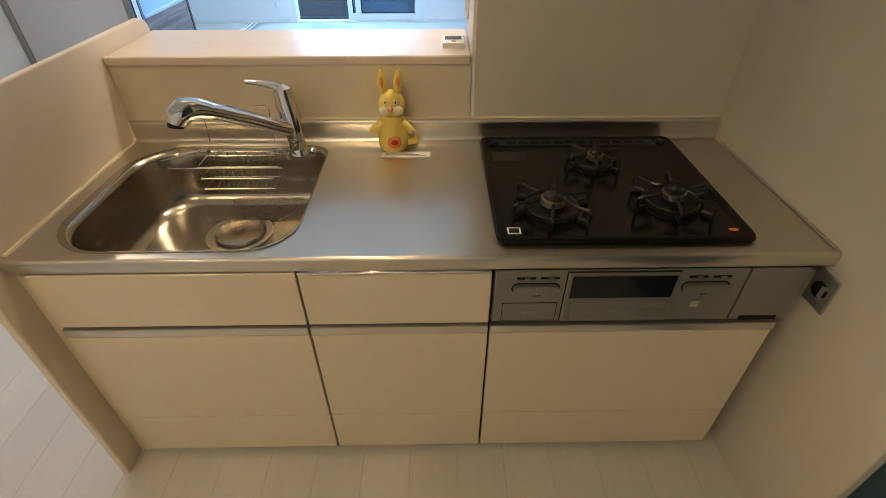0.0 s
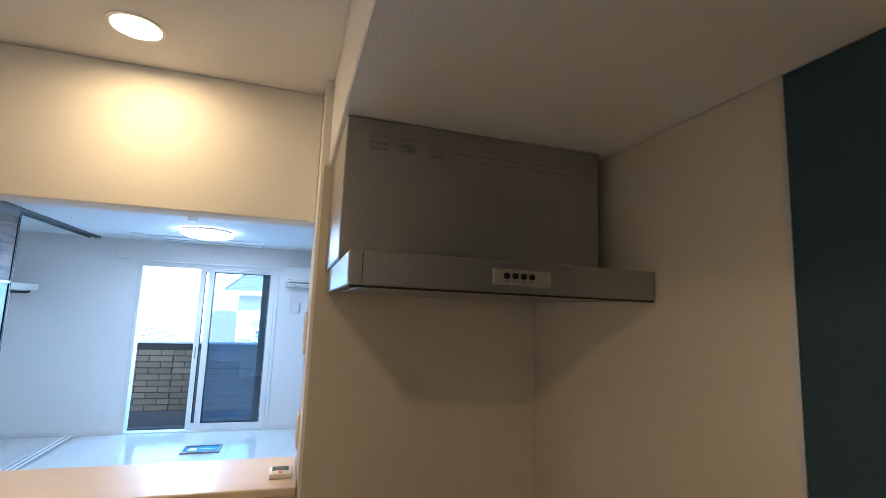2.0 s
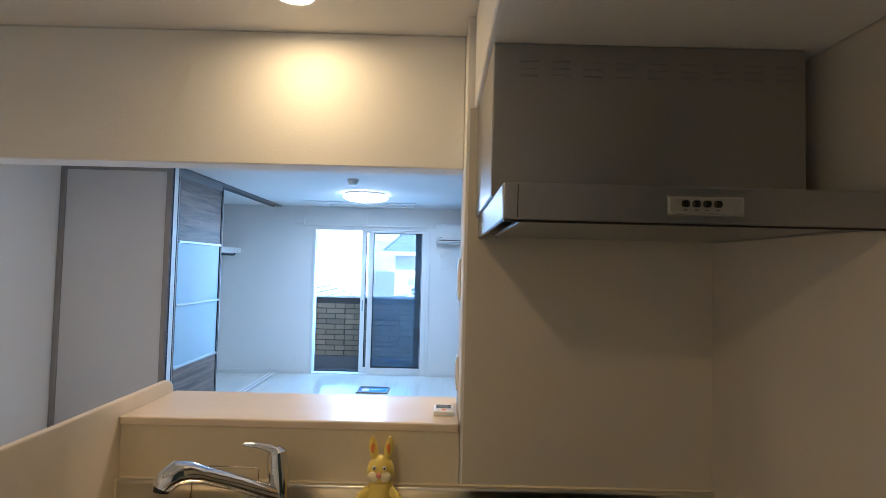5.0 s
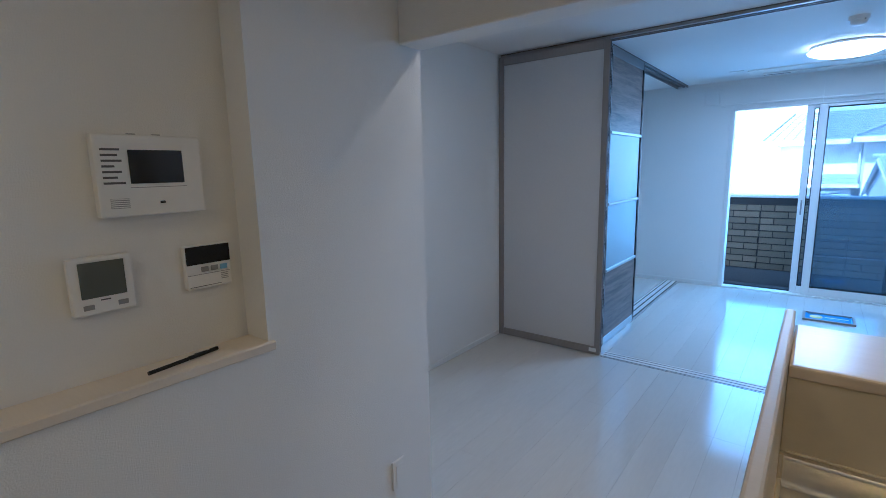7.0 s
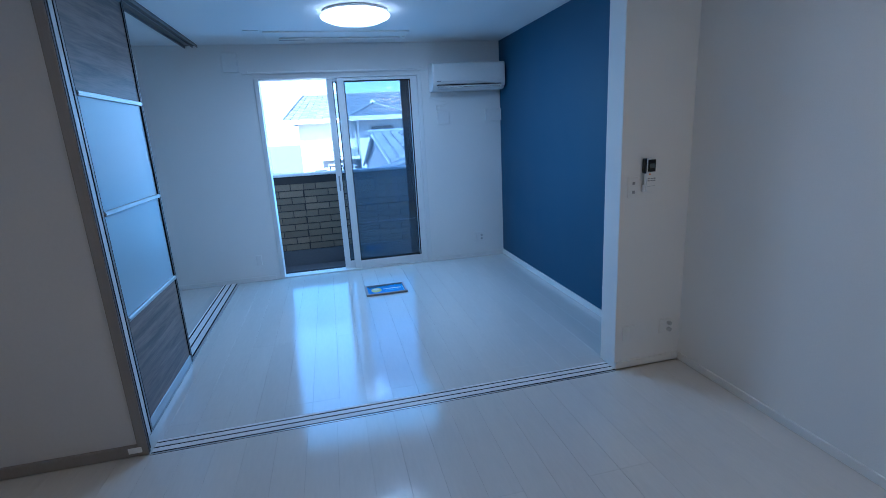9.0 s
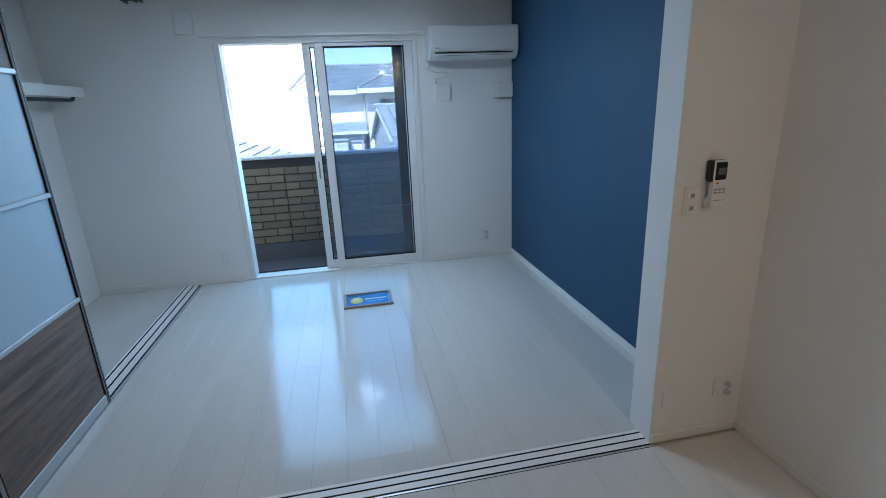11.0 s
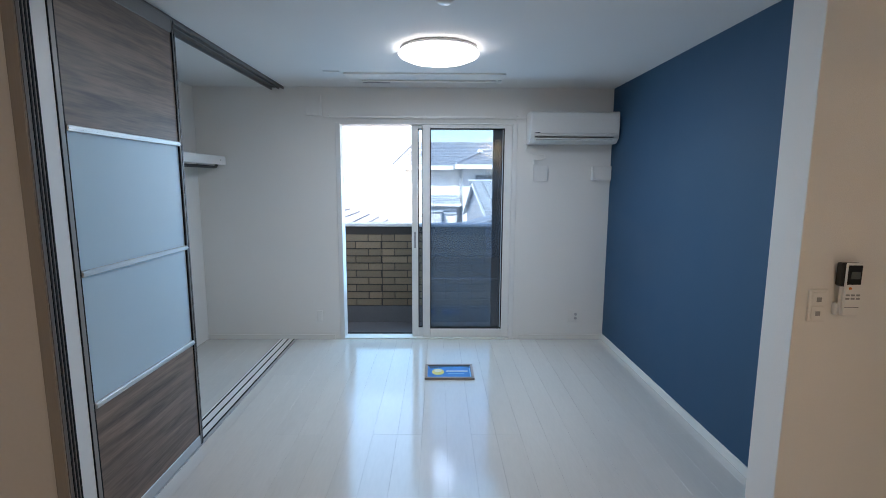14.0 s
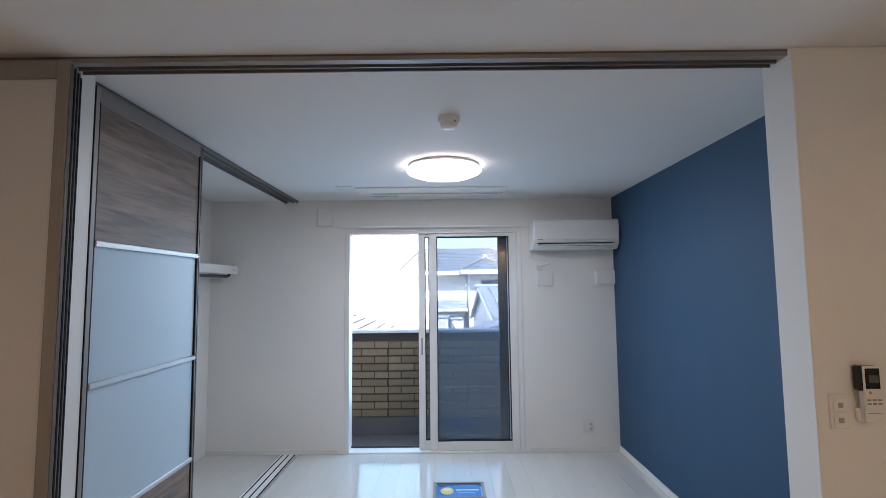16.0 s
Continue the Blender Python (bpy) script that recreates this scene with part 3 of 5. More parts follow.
for k, x in enumerate((-1.75, -1.2, -0.7)):
    u = thing("garden_shed", (x, 20.0 + 0.4 * k, GZ), "small pale garden hut between the houses", "hut")
    part("body", cube(x - 0.2, x + 0.2, 19.8 + 0.4 * k, 20.3 + 0.4 * k, GZ, 0.38 + 0.1 * (k % 2), bevel=0.03), STUCCO if k != 1 else STUCCO_GREY, u)
    part("lid", cube(x - 0.24, x + 0.24, 19.75 + 0.4 * k, 20.35 + 0.4 * k, 0.38 + 0.1 * (k % 2), 0.43 + 0.1 * (k % 2), bevel=0.01), ROOF_PALE, u)

# gabled house with pale tiles
gab = thing("house", (2.2, 16.5, GZ), "small house with a grey gable and pale tiled roof", "house")
bm = bmesh.new()
prof = [(13.2, GZ), (13.2, 0.92), (16.5, 1.46), (20.4, 0.5), (20.4, GZ)]
ring_loft(bm, [[(x, y, z) for y, z in prof] for x in (-0.1, 6.0)])
part("wall", bm, STUCCO_GREY, gab)
part("roof", roof_slope((-0.22, 12.8, 0.88), (6.2, 12.8, 0.88), (6.2, 16.5, 1.52), (-0.22, 16.5, 1.52), 9, 26, 0.1, 0.14), ROOF_PALE, gab)
part("roof", roof_slope((6.2, 20.8, 0.45), (-0.22, 20.8, 0.45), (-0.22, 16.5, 1.52), (6.2, 16.5, 1.52), 9, 12, 0.04), ROOF_PALE, gab)
part("ridge", tube(bmesh.new(), [(-0.3 + 6.5 * k / 20, 16.5, 1.56) for k in range(21)], 0.06, 6), ROOF_PALE, gab)
part("bargeboard", tube(bmesh.new(), [(-0.2, 12.8, 0.84), (-0.2, 16.5, 1.47), (-0.2, 20.8, 0.4)], 0.045, 4), FASCIA, gab)

# low hipped roofs just past the parapet
low = thing("house", (1.5, 12.0, GZ), "single-storey house with a low blue-grey tiled roof", "house")
part("wall", cube(-1.2, 3.6, 11.0, 12.7, GZ, 0.3), STUCCO, low)
part("roof", roof_slope((-1.7, 10.7, 0.42), (4.2, 10.7, 0.42), (2.4, 11.9, 1.3), (1.1, 11.9, 1.3), 9, 26, 0.035), ROOF, low)
part("roof", roof_slope((-1.7, 13.1, 0.42), (-1.7, 10.7, 0.42), (1.1, 11.9, 1.3), (1.1, 11.9, 1.3), 9, 14, 0.035), ROOF, low)
part("roof", roof_slope((4.2, 13.1, 0.42), (-1.7, 13.1, 0.42), (1.1, 11.9, 1.3), (2.4, 11.9, 1.3), 6, 10, 0.035), ROOF, low)
part("ridge", tube(bmesh.new(), [(-1.7, 10.7, 0.46), (1.1, 11.9, 1.34)], 0.045, 6), ROOF, low)

side = thing("house", (-5.0, 14.0, GZ), "low neighbouring house with a grey tiled hip roof", "house")
part("wall", cube(-8.0, -2.5, 13.0, 18.0, GZ, 0.12), STUCCO, side)
part("roof", roof_slope((-8.6, 12.5, 0.14), (-1.9, 12.5, 0.14), (-4.9, 14.6, 1.2), (-6.0, 14.6, 1.2), 12, 26, 0.04), ROOF, side)
part("roof", roof_slope((-1.9, 12.5, 0.14), (-1.9, 18.4, 0.14), (-4.9, 16.0, 1.2), (-4.9, 14.6, 1.2), 12, 20, 0.04), ROOF, side)
part("ridge", tube(bmesh.new(), [(-1.9, 12.5, 0.18), (-4.9, 14.6, 1.25)], 0.05, 6), ROOF, side)

# wooded hills, their colour paled and blued to stand in for haze
rnd = random.Random(4)
bm = bmesh.new()
N = 90
rows = []
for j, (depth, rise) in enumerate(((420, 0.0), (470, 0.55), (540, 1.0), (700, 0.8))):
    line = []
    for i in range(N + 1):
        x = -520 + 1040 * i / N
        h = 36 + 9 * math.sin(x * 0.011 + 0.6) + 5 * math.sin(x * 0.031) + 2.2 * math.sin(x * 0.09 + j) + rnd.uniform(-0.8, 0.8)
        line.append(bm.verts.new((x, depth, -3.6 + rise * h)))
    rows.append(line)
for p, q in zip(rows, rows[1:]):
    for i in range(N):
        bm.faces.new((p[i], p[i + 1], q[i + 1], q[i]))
structure("backdrop_hills", bm, HILL, "distant wooded hills with haze in their colour", "hills")

# ---- sliding doors ----
def sliding_panel(name, label, front_y, x0, x1, group):
    """A door across the room: taupe frame with one pale board."""
    t = thing(name, ((x0 + x1) / 2, front_y, 0.0), label, "sliding door", group)
    y0, y1, z0, z1 = front_y, front_y + 0.03, 0.004, 2.37
    part("stile", cube(x0, x0 + 0.045, y0, y1, z0, z1, bevel=0.004), TAUPE_PALE, t)
    part("stile", cube(x1 - 0.045, x1, y0, y1, z0, z1, bevel=0.005, seg=2), TAUPE_PALE, t)
    part("edge_strip", cube(x1, x1 + 0.0022, y0 + 0.005, y0 + 0.019, z0 + 0.01, z1 - 0.01), DARK_TAUPE, t, "dark brown edge strip")
    part("rail", cube(x0 + 0.045, x1 - 0.045, y0 + 0.002, y1, z1 - 0.065, z1, bevel=0.003), TAUPE_PALE, t)
    part("rail", cube(x0 + 0.045, x1 - 0.045, y0 + 0.002, y1, z0, z0 + 0.06, bevel=0.003), TAUPE_PALE, t)
    part("board", cube(x0 + 0.045, x1 - 0.045, y0 + 0.016, y0 + 0.024, z0 + 0.06, z1 - 0.065), PANEL_PALE, t, "pale grey board")
    part("seal", cube(x1, x1 + 0.002, y0 + 0.023, y1, z0 + 0.02, z1 - 0.02), DARK_EDGE, t)
    return t


for k in range(3):
    p = sliding_panel("sliding_door", "taupe-framed sliding door with a pale board, pushed open", 5.002 + 0.04 * k, LEFT + 0.004, -2.474 - 0.02 * k, "room sliding doors")
    if k == 0:
        part("label_plate", cube(-2.56, -2.5, 4.999, 5.002, 0.025, 0.055, bevel=0.001), PLASTIC, p, "small pale plate")


def closet_panel(front_x, y0, y1, group):
    t = thing("closet_door", (front_x, (y0 + y1) / 2, 0.0), "closet door of greige wood boards and frosted glass", "sliding door", group)
    xa, xb, z0, z1 = front_x - 0.03, front_x, 0.006, 2.366
    # near stile takes the paler taupe to paint in the light it catches
    part("stile", cube(xa, xb, y0, y0 + 0.028, z0, z1, bevel=0.003), TAUPE_PALE, t)
    part("stile", cube(xa, xb, y1 - 0.028, y1, z0, z1, bevel=0.003), TAUPE, t)
    part("seal", cube(xa + 0.004, xb - 0.004, y1, y1 + 0.006, z0, z1), DARK_EDGE, t)
    part("seal", cube(xb - 0.012, xb + 0.003, y0 - 0.004, y0, z0, z1), DARK_EDGE, t)
    part("groove", cube(xb - 0.001, xb + 0.001, y1 - 0.017, y1 - 0.012, z0, z1), DARK_EDGE, t)
    part("seal", cube(xb - 0.012, xb - 0.001, y0 + 0.028, y0 + 0.033, z0 + 0.06, z1 - 0.06), DARK_EDGE, t)
    part("seal", cube(xb - 0.012, xb - 0.001, y1 - 0.033, y1 - 0.028, z0 + 0.06, z1 - 0.06), DARK_EDGE, t)
    a, b = y0 + 0.033, y1 - 0.033
    part("top_rail", cube(xa, xb - 0.002, y0 + 0.028, y1 - 0.028, z1 - 0.065, z1, bevel=0.002), TAUPE, t)
    part("bottom_rail", cube(xa, xb - 0.002, y0 + 0.028, y1 - 0.028, z0, z0 + 0.06, bevel=0.002), ALU, t, "aluminium bottom rail")
    for z in (1.734, 1.175, 0.632):
        r = part("cross_rail", cube(xa + 0.002, xb + 0.006, a, b, z - 0.012, z + 0.012, bevel=0.003), ALU, t, "slim aluminium cross rail")
        part("ridge", cube(xb + 0.006, xb + 0.009, a, b, z - 0.003, z + 0.003), ALU, r)
    part("board", cube(xa + 0.01, xb - 0.006, a, b, 1.746, z1 - 0.065), GREIGE_Y, t, "greige wood-grain board")
    part("board", cube(xa + 0.01, xb - 0.006, a, b, z0 + 0.06, 0.62), GREIGE_Y, t, "greige wood-grain board")
    part("frosted_pane", cube(xa + 0.012, xb - 0.01, a, b, 1.187, 1.722), FROST, t, "frosted glass")
    part("frosted_pane", cube(xa + 0.012, xb - 0.01, a, b, 0.644, 1.163), FROST, t, "frosted glass")
    return t


closet_panel(-2.53, 5.21, 6.06, "closet doors")
closet_panel(-2.585, 5.21, 6.05, "closet doors")

# closet shelf with hanging rail
shelf = thing("closet_shelf", (LEFT, 6.6, 1.7), "white closet shelf with a dark hanging rail under it", "shelf")
part("board", cube(LEFT, -3.15, 5.3, FAR, 1.745, 1.768, bevel=0.002), PLASTIC, shelf)
part("edge", cube(-3.15, -3.13, 5.3, FAR - 0.002, 1.69, 1.768, bevel=0.003), PLASTIC, shelf)
part("bracket", cube(LEFT, -3.15, FAR - 0.02, FAR, 1.69, 1.745), PLASTIC, shelf)
part("hanging_rail", tube(bmesh.new(), [(-3.2, 5.3, 1.668), (-3.2, 7.85, 1.668), (-3.2, 7.9, 1.672), (-3.2, 7.93, 1.7), (-3.2, 7.935, 1.745)], 0.013, 10), DARK_FRAME, shelf, "dark round hanging rail", smooth=True)
part("screw", lathe(bmesh.new(), (-3.13, 7.85, 1.73), [(0.006, 0.0), (0.006, 0.003)], 10, "x"), WIRE, shelf)

# ---- bedroom ceiling ----
LX, LY = -1.14, 6.65
lampt = thing("ceiling_light", (LX, LY, CEIL), "round white domed ceiling light, switched on", "ceiling light")
part("base", lathe(bmesh.new(), (LX, LY, CEIL), [(0.2, 0), (0.25, -0.008), (0.25, -0.022), (0.2, -0.026)], 48), ALU, lampt, "silver rim")
part("diffuser", lathe(bmesh.new(), (LX, LY, CEIL), [(0.235, -0.026), (0.262, -0.04), (0.255, -0.052), (0.2, -0.075), (0.12, -0.088), (0.03, -0.092)], 48), DIFFUSER, lampt, "glowing white dome", smooth=True)
det = thing("smoke_detector", (-1.115, 5.71, CEIL), "small round white smoke detector on the ceiling", "smoke detector")
part("base", lathe(bmesh.new(), (-1.115, 5.71, CEIL), [(0.055, 0), (0.055, -0.018), (0.05, -0.026)], 28), PLASTIC, det, smooth=True)
part("sensor", lathe(bmesh.new(), (-1.115, 5.71, CEIL), [(0.046, -0.026), (0.042, -0.045), (0.03, -0.056), (0.005, -0.058)], 28), PLASTIC, det, smooth=True)
part("lens", lathe(bmesh.new(), (-1.085, 5.67, CEIL - 0.03), [(0.004, 0.004), (0.004, -0.004)], 8), GREY_PLASTIC, det)
dry = thing("drying_rack", (-1.26, 7.5, CEIL), "white ceiling drying unit with a folded pole", "drying rack")
part("housing", cube(-1.9, -0.6, 7.36, 7.66, 2.386, CEIL, bevel=0.004), PLASTIC, dry)
part("slot", cube(-1.78, -0.66, 7.6, 7.615, 2.383, 2.386), GREY_PLASTIC, dry)
part("pole", tube(bmesh.new(), [(-1.78, 7.57, 2.376), (-0.66, 7.57, 2.376)], 0.009, 10), PLASTIC, dry, smooth=True)
part("grip", tube(bmesh.new(), [(-1.78, 7.6, 2.372), (-1.55, 7.6, 2.372)], 0.007, 8), GREY_PLASTIC, dry)
part("hook", cube(-0.64, -0.61, 7.55, 7.6, 2.366, 2.386, bevel=0.003), PLASTIC, dry)
part("cord", tube(bmesh.new(), [(-1.265, 7.6, 2.383), (-1.266, 7.6, 2.2), (-1.265, 7.6, 2.04)], 0.002, 6), PLASTIC, dry, "thin white pull cord")
solo("ceiling_plate", cube(-2.05, -1.92, 7.3, 7.36, 2.392, CEIL, bevel=0.003), PLASTIC, (-1.985, 7.33, CEIL), "small white cover plate on the ceiling", "cover plate")

# ---- window wall ----
rail = thing("curtain_rail", (-1.26, FAR, 2.13), "slim white curtain rail above the window", "curtain rail")
part("rail", cube(-2.195, -0.34, FAR - 0.05, FAR - 0.03, 2.118, 2.136, bevel=0.003), PLASTIC, rail)
for x in (-2.15, -1.27, -0.4):
    part("bracket", cube(x - 0.012, x + 0.012, FAR - 0.052, FAR, 2.136, 2.148, bevel=0.002), PLASTIC, rail)
part("runner", lathe(bmesh.new(), (-0.42, FAR - 0.04, 2.108), [(0.006, -0.008), (0.01, 0.0), (0.006, 0.01)], 10), PLASTIC, rail)

# air conditioner
ac = thing("air_conditioner", (0.07, FAR, 1.88), "white wall-mounted air conditioner above the socket plate", "air conditioner")
outline = [(7.957, 1.888), (7.957, 2.165), (7.76, 2.165), (7.738, 2.15), (7.732, 2.1), (7.732, 1.965), (7.742, 1.93), (7.79, 1.894), (7.82, 1.888)]
part("body", prism(bmesh.new(), outline, -0.318, 0.472, "x"), PLASTIC, ac)
part("front_panel", cube(-0.311, 0.464, 7.722, 7.732, 1.97, 2.15, bevel=0.005, seg=2), PLASTIC, ac)
part("outlet_slot", cube(-0.27, 0.41, 7.7245, 7.75, 1.914, 1.917), DARK_EDGE, ac)
part("outlet_slot", cube(-0.28, 0.42, 7.7255, 7.75, 1.937, 1.943), DARK_EDGE, ac)
part("louver", cube(-0.285, 0.425, 7.725, 7.735, 1.908, 1.93, bevel=0.004), PLASTIC, ac)
part("louver", cube(-0.29, 0.43, 7.728, 7.738, 1.95, 1.962, bevel=0.003), PLASTIC, ac)
part("mark", cube(-0.28, -0.235, 7.7215, 7.7225, 1.974, 1.98), INK, ac)
part("cable", tube(bmesh.new(), [(-0.3, 7.94, 1.888), (-0.32, 7.945, 1.83), (-0.24, 7.945, 1.8), (-0.15, 7.945, 1.795), (-0.12, 7.945, 1.77), (-0.18, 7.945, 1.75), (-0.235, 7.945, 1.745)], 0.005, 8), PLASTIC, ac, "looped white cable", smooth=True)
part("plug", cube(-0.25, -0.215, 7.925, 7.958, 1.7, 1.75, bevel=0.004), PLASTIC, ac, "white plug")


def wall_plate(name, label, category, x0, x1, z0, z1, y, depth=0.012, slots=(), group=""):
    t = thing(name, ((x0 + x1) / 2, y, (z0 + z1) / 2), label, category, group)
    part("plate", cube(x0, x1, y - depth, y, z0, z1, bevel=0.003), PLASTIC, t)
    for s in slots:
        part(s[0], cube(s[1], s[2], y - depth - 0.003, y - depth, s[3], s[4], bevel=0.001), s[5], t)
    return t


wall_plate("cover_box", "square white conduit cover under the air conditioner", "cover box", -0.243, -0.11, 1.548, 1.684, FAR, 0.025)
wall_plate("vent_cover", "small white vent cover in the corner", "vent", 0.305, 0.484, 1.558, 1.69, FAR, 0.05, (("face", 0.335, 0.48, 1.565, 1.683, PLASTIC),))
wall_plate("vent_cover", "square white wall vent high beside the window", "vent", -2.366, -2.22, 2.142, 2.325, FAR, 0.03, (("face", -2.355, -2.231, 2.153, 2.314, PLASTIC),))
wall_plate("socket", "white wall socket plate near the floor", "socket", 0.14, 0.237, 0.176, 0.296, FAR, 0.01,
           (("insert", 0.145, 0.188, 0.185, 0.287, PLASTIC), ("insert", 0.192, 0.232, 0.185, 0.287, PLASTIC)))
for z in (0.215, 0.255):
    solo("plug_cap", lathe(bmesh.new(), (0.213, FAR - 0.016, z), [(0.013, 0.003), (0.013, -0.008), (0.009, -0.011)], 16, "y"), CAP_GREY, (0.213, FAR - 0.013, z), "small white cap in the socket", "socket cap", smooth=True)
wall_plate("socket", "white wall socket plate beside the balcony window", "socket", -2.324, -2.27, 0.175, 0.288, FAR, 0.01, (("insert", -2.312, -2.282, 0.19, 0.273, PLASTIC),))

# ---- stub wall: switch, remote, sockets ----
sy = 5.027
wall_plate("light_switch", "white double light switch plate", "light switch", 0.154, 0.222, 1.055, 1.171, sy, 0.008,
           (("rocker", 0.165, 0.211, 1.114, 1.161, PLASTIC), ("rocker", 0.165, 0.211, 1.065, 1.11, PLASTIC)))
for z in (1.135, 1.085):
    solo("switch_mark", cube(0.18, 0.196, sy - 0.0128, sy - 0.011, z - 0.008, z + 0.008), GREY_PLASTIC, (0.188, sy - 0.011, z), "small grey lit mark on the switch", "mark")
RX = -0.043
rem = thing("remote_control", (0.315 + RX, sy, 1.17), "white air-conditioner remote in a wall holder", "remote control")
part("holder", cube(0.284 + RX, 0.352 + RX, sy - 0.022, sy, 1.08, 1.125, bevel=0.005), PLASTIC, rem, "white holder")
part("back_shell", cube(0.282 + RX, 0.352 + RX, sy - 0.034, sy - 0.004, 1.186, 1.268, bevel=0.005), BLACK_PLASTIC, rem, "dark shell")
part("lower_shell", cube(0.288 + RX, 0.35 + RX, sy - 0.034, sy - 0.022, 1.085, 1.186), PLASTIC, rem)
part("face", cube(0.29 + RX, 0.346 + RX, sy - 0.042, sy - 0.034, 1.085, 1.27, bevel=0.003), PLASTIC, rem)
part("screen", cube(0.294 + RX, 0.342 + RX, sy - 0.0445, sy - 0.042, 1.195, 1.262, bevel=0.001), DARK_SCREEN, rem, "dark display")
part("display", cube(0.304 + RX, 0.336 + RX, sy - 0.0455, sy - 0.0445, 1.215, 1.24), LCD, rem)
part("button", lathe(bmesh.new(), (0.308 + RX, sy - 0.042, 1.182), [(0.005, 0.0), (0.004, -0.003)], 14, "y"), ORANGE, rem, "orange button")
for i in range(3):
    for j in range(2):
        part("button", cube(0.296 + RX + 0.018 * i, 0.308 + RX + 0.018 * i, sy - 0.044, sy - 0.042, 1.155 - 0.012 * j, 1.161 - 0.012 * j), GREY_PLASTIC, rem)
part("groove", cube(0.296 + RX, 0.344 + RX, sy - 0.0428, sy - 0.042, 1.115, 1.1165), INK, rem)
wall_plate("socket", "white double wall socket near the floor", "socket", 0.158, 0.244, 0.178, 0.272, sy, 0.009,
           (("insert", 0.166, 0.196, 0.188, 0.262, PLASTIC), ("insert", 0.206, 0.236, 0.188, 0.262, PLASTIC)))
wall_plate("socket", "white aerial and power socket near the corner", "socket", 0.41, 0.495, 0.188, 0.282, sy, 0.009, (("insert", 0.418, 0.448, 0.198, 0.272, PLASTIC),))
for z in (0.215, 0.255):
    solo("plug_cap", lathe(bmesh.new(), (0.473, sy - 0.014, z), [(0.013, 0.005), (0.013, -0.012), (0.008, -0.015)], 16, "y"), CAP_GREY, (0.473, sy - 0.012, z), "white round socket cap", "socket cap", smooth=True)

# ---- framed picture lying on the floor ----
pc = thing("framed_picture", (-1.045, 7.11, 0.0), "framed blue picture lying flat on the floor", "picture")
px0, px1, py0, py1 = -1.245, -0.852, 6.965, 7.255
fr = bmesh.new()
for q in ((px0, px1, py0, py0 + 0.022), (px0, px1, py1 - 0.022, py1), (px0, px0 + 0.022, py0 + 0.022, py1 - 0.022), (px1 - 0.022, px1, py0 + 0.022, py1 - 0.022)):
    box(fr, *q, 0.0, 0.018, bevel=0.002)
part("frame", fr, WOOD_FRAME, pc, "dark slim frame")
part("print", cube(px0 + 0.022, px1 - 0.022, py0 + 0.022, py1 - 0.022, 0.0, 0.01), POSTER_BLUE, pc, "blue print")
part("print_shape", prism(bmesh.new(), [(-1.2, 7.17), (-1.1, 7.2), (-0.95, 7.215), (-0.88, 7.19), (-0.88, 7.23), (-1.22, 7.23)][::-1], 0.0102, 0.0112), POSTER_DARK, pc)
part("print_shape", lathe(bmesh.new(), (-1.14, 7.1, 0.0102), [(0.05, 0), (0.05, 0.0012)], 20, squash=1.25), YELLOW, pc, "plain yellow round shape")
part("print_shape", lathe(bmesh.new(), (-1.14, 7.12, 0.0116), [(0.03, 0), (0.03, 0.0008)], 16), PALE_YELLOW, pc)
part("print_shape", cube(-1.075, -0.9, 7.105, 7.125, 0.0102, 0.0112), PAPER, pc)
part("print_shape", cube(-1.06, -0.93, 7.06, 7.072, 0.0102, 0.0112), SKY_PRINT, pc)
part("print_shape", cube(-0.885, -0.876, 6.99, 7.17, 0.0102, 0.0112), SKY_PRINT, pc)

# ---- controls in the niche ----
NX = CORR - ND


def niche_panel(name, label, category, y0, y1, z0, z1, depth):
    t = thing(name, (NX, (y0 + y1) / 2, (z0 + z1) / 2), label, category)
    part("body", cube(NX, NX + depth, y0, y1, z0, z1, bevel=0.005, seg=2), PLASTIC, t)
    return t


ic = niche_panel("intercom", "white video intercom with a dark screen", "intercom", 1.832, 2.075, 1.385, 1.578, 0.03)
part("screen", cube(NX + 0.03, NX + 0.033, 1.902, 2.025, 1.462, 1.542, bevel=0.001), DARK_SCREEN, ic, "dark screen")
part("speaker_grille", cube(NX + 0.03, NX + 0.0315, 1.855, 1.895, 1.405, 1.428), GREY_PLASTIC, ic)
for k in range(5):
    part("slat", cube(NX + 0.0315, NX + 0.033, 1.855, 1.895, 1.4065 + 0.0046 * k, 1.409 + 0.0046 * k), PLASTIC, ic)
part("label_sheet", cube(NX + 0.03, NX + 0.031, 1.842, 1.896, 1.455, 1.555), PAPER, ic, "printed label")
for k, w in enumerate((0.045, 0.03, 0.04, 0.026, 0.042, 0.034, 0.04)):
    part("text_line", cube(NX + 0.031, NX + 0.0315, 1.846, 1.846 + w, 1.462 + 0.013 * k, 1.467 + 0.013 * k), INK, ic)
part("button", cube(NX + 0.03, NX + 0.0335, 1.962, 1.974, 1.412, 1.418, bevel=0.001), BLACK_PLASTIC, ic)
for y in (1.91, 1.965):
    part("key", cube(NX + 0.012, NX + 0.02, y, y + 0.018, 1.578, 1.581), GREY_PLASTIC, ic)
part("seam", cube(NX + 0.03, NX + 0.0306, 1.9, 2.03, 1.452, 1.4535), GREY_PLASTIC, ic)
th = niche_panel("thermostat_panel", "white square control panel with a grey screen", "control panel", 1.755, 1.885, 1.162, 1.298, 0.02)
part("screen", cube(NX + 0.02, NX + 0.0225, 1.775, 1.867, 1.202, 1.286, bevel=0.001), LCD, th, "dark grey screen")
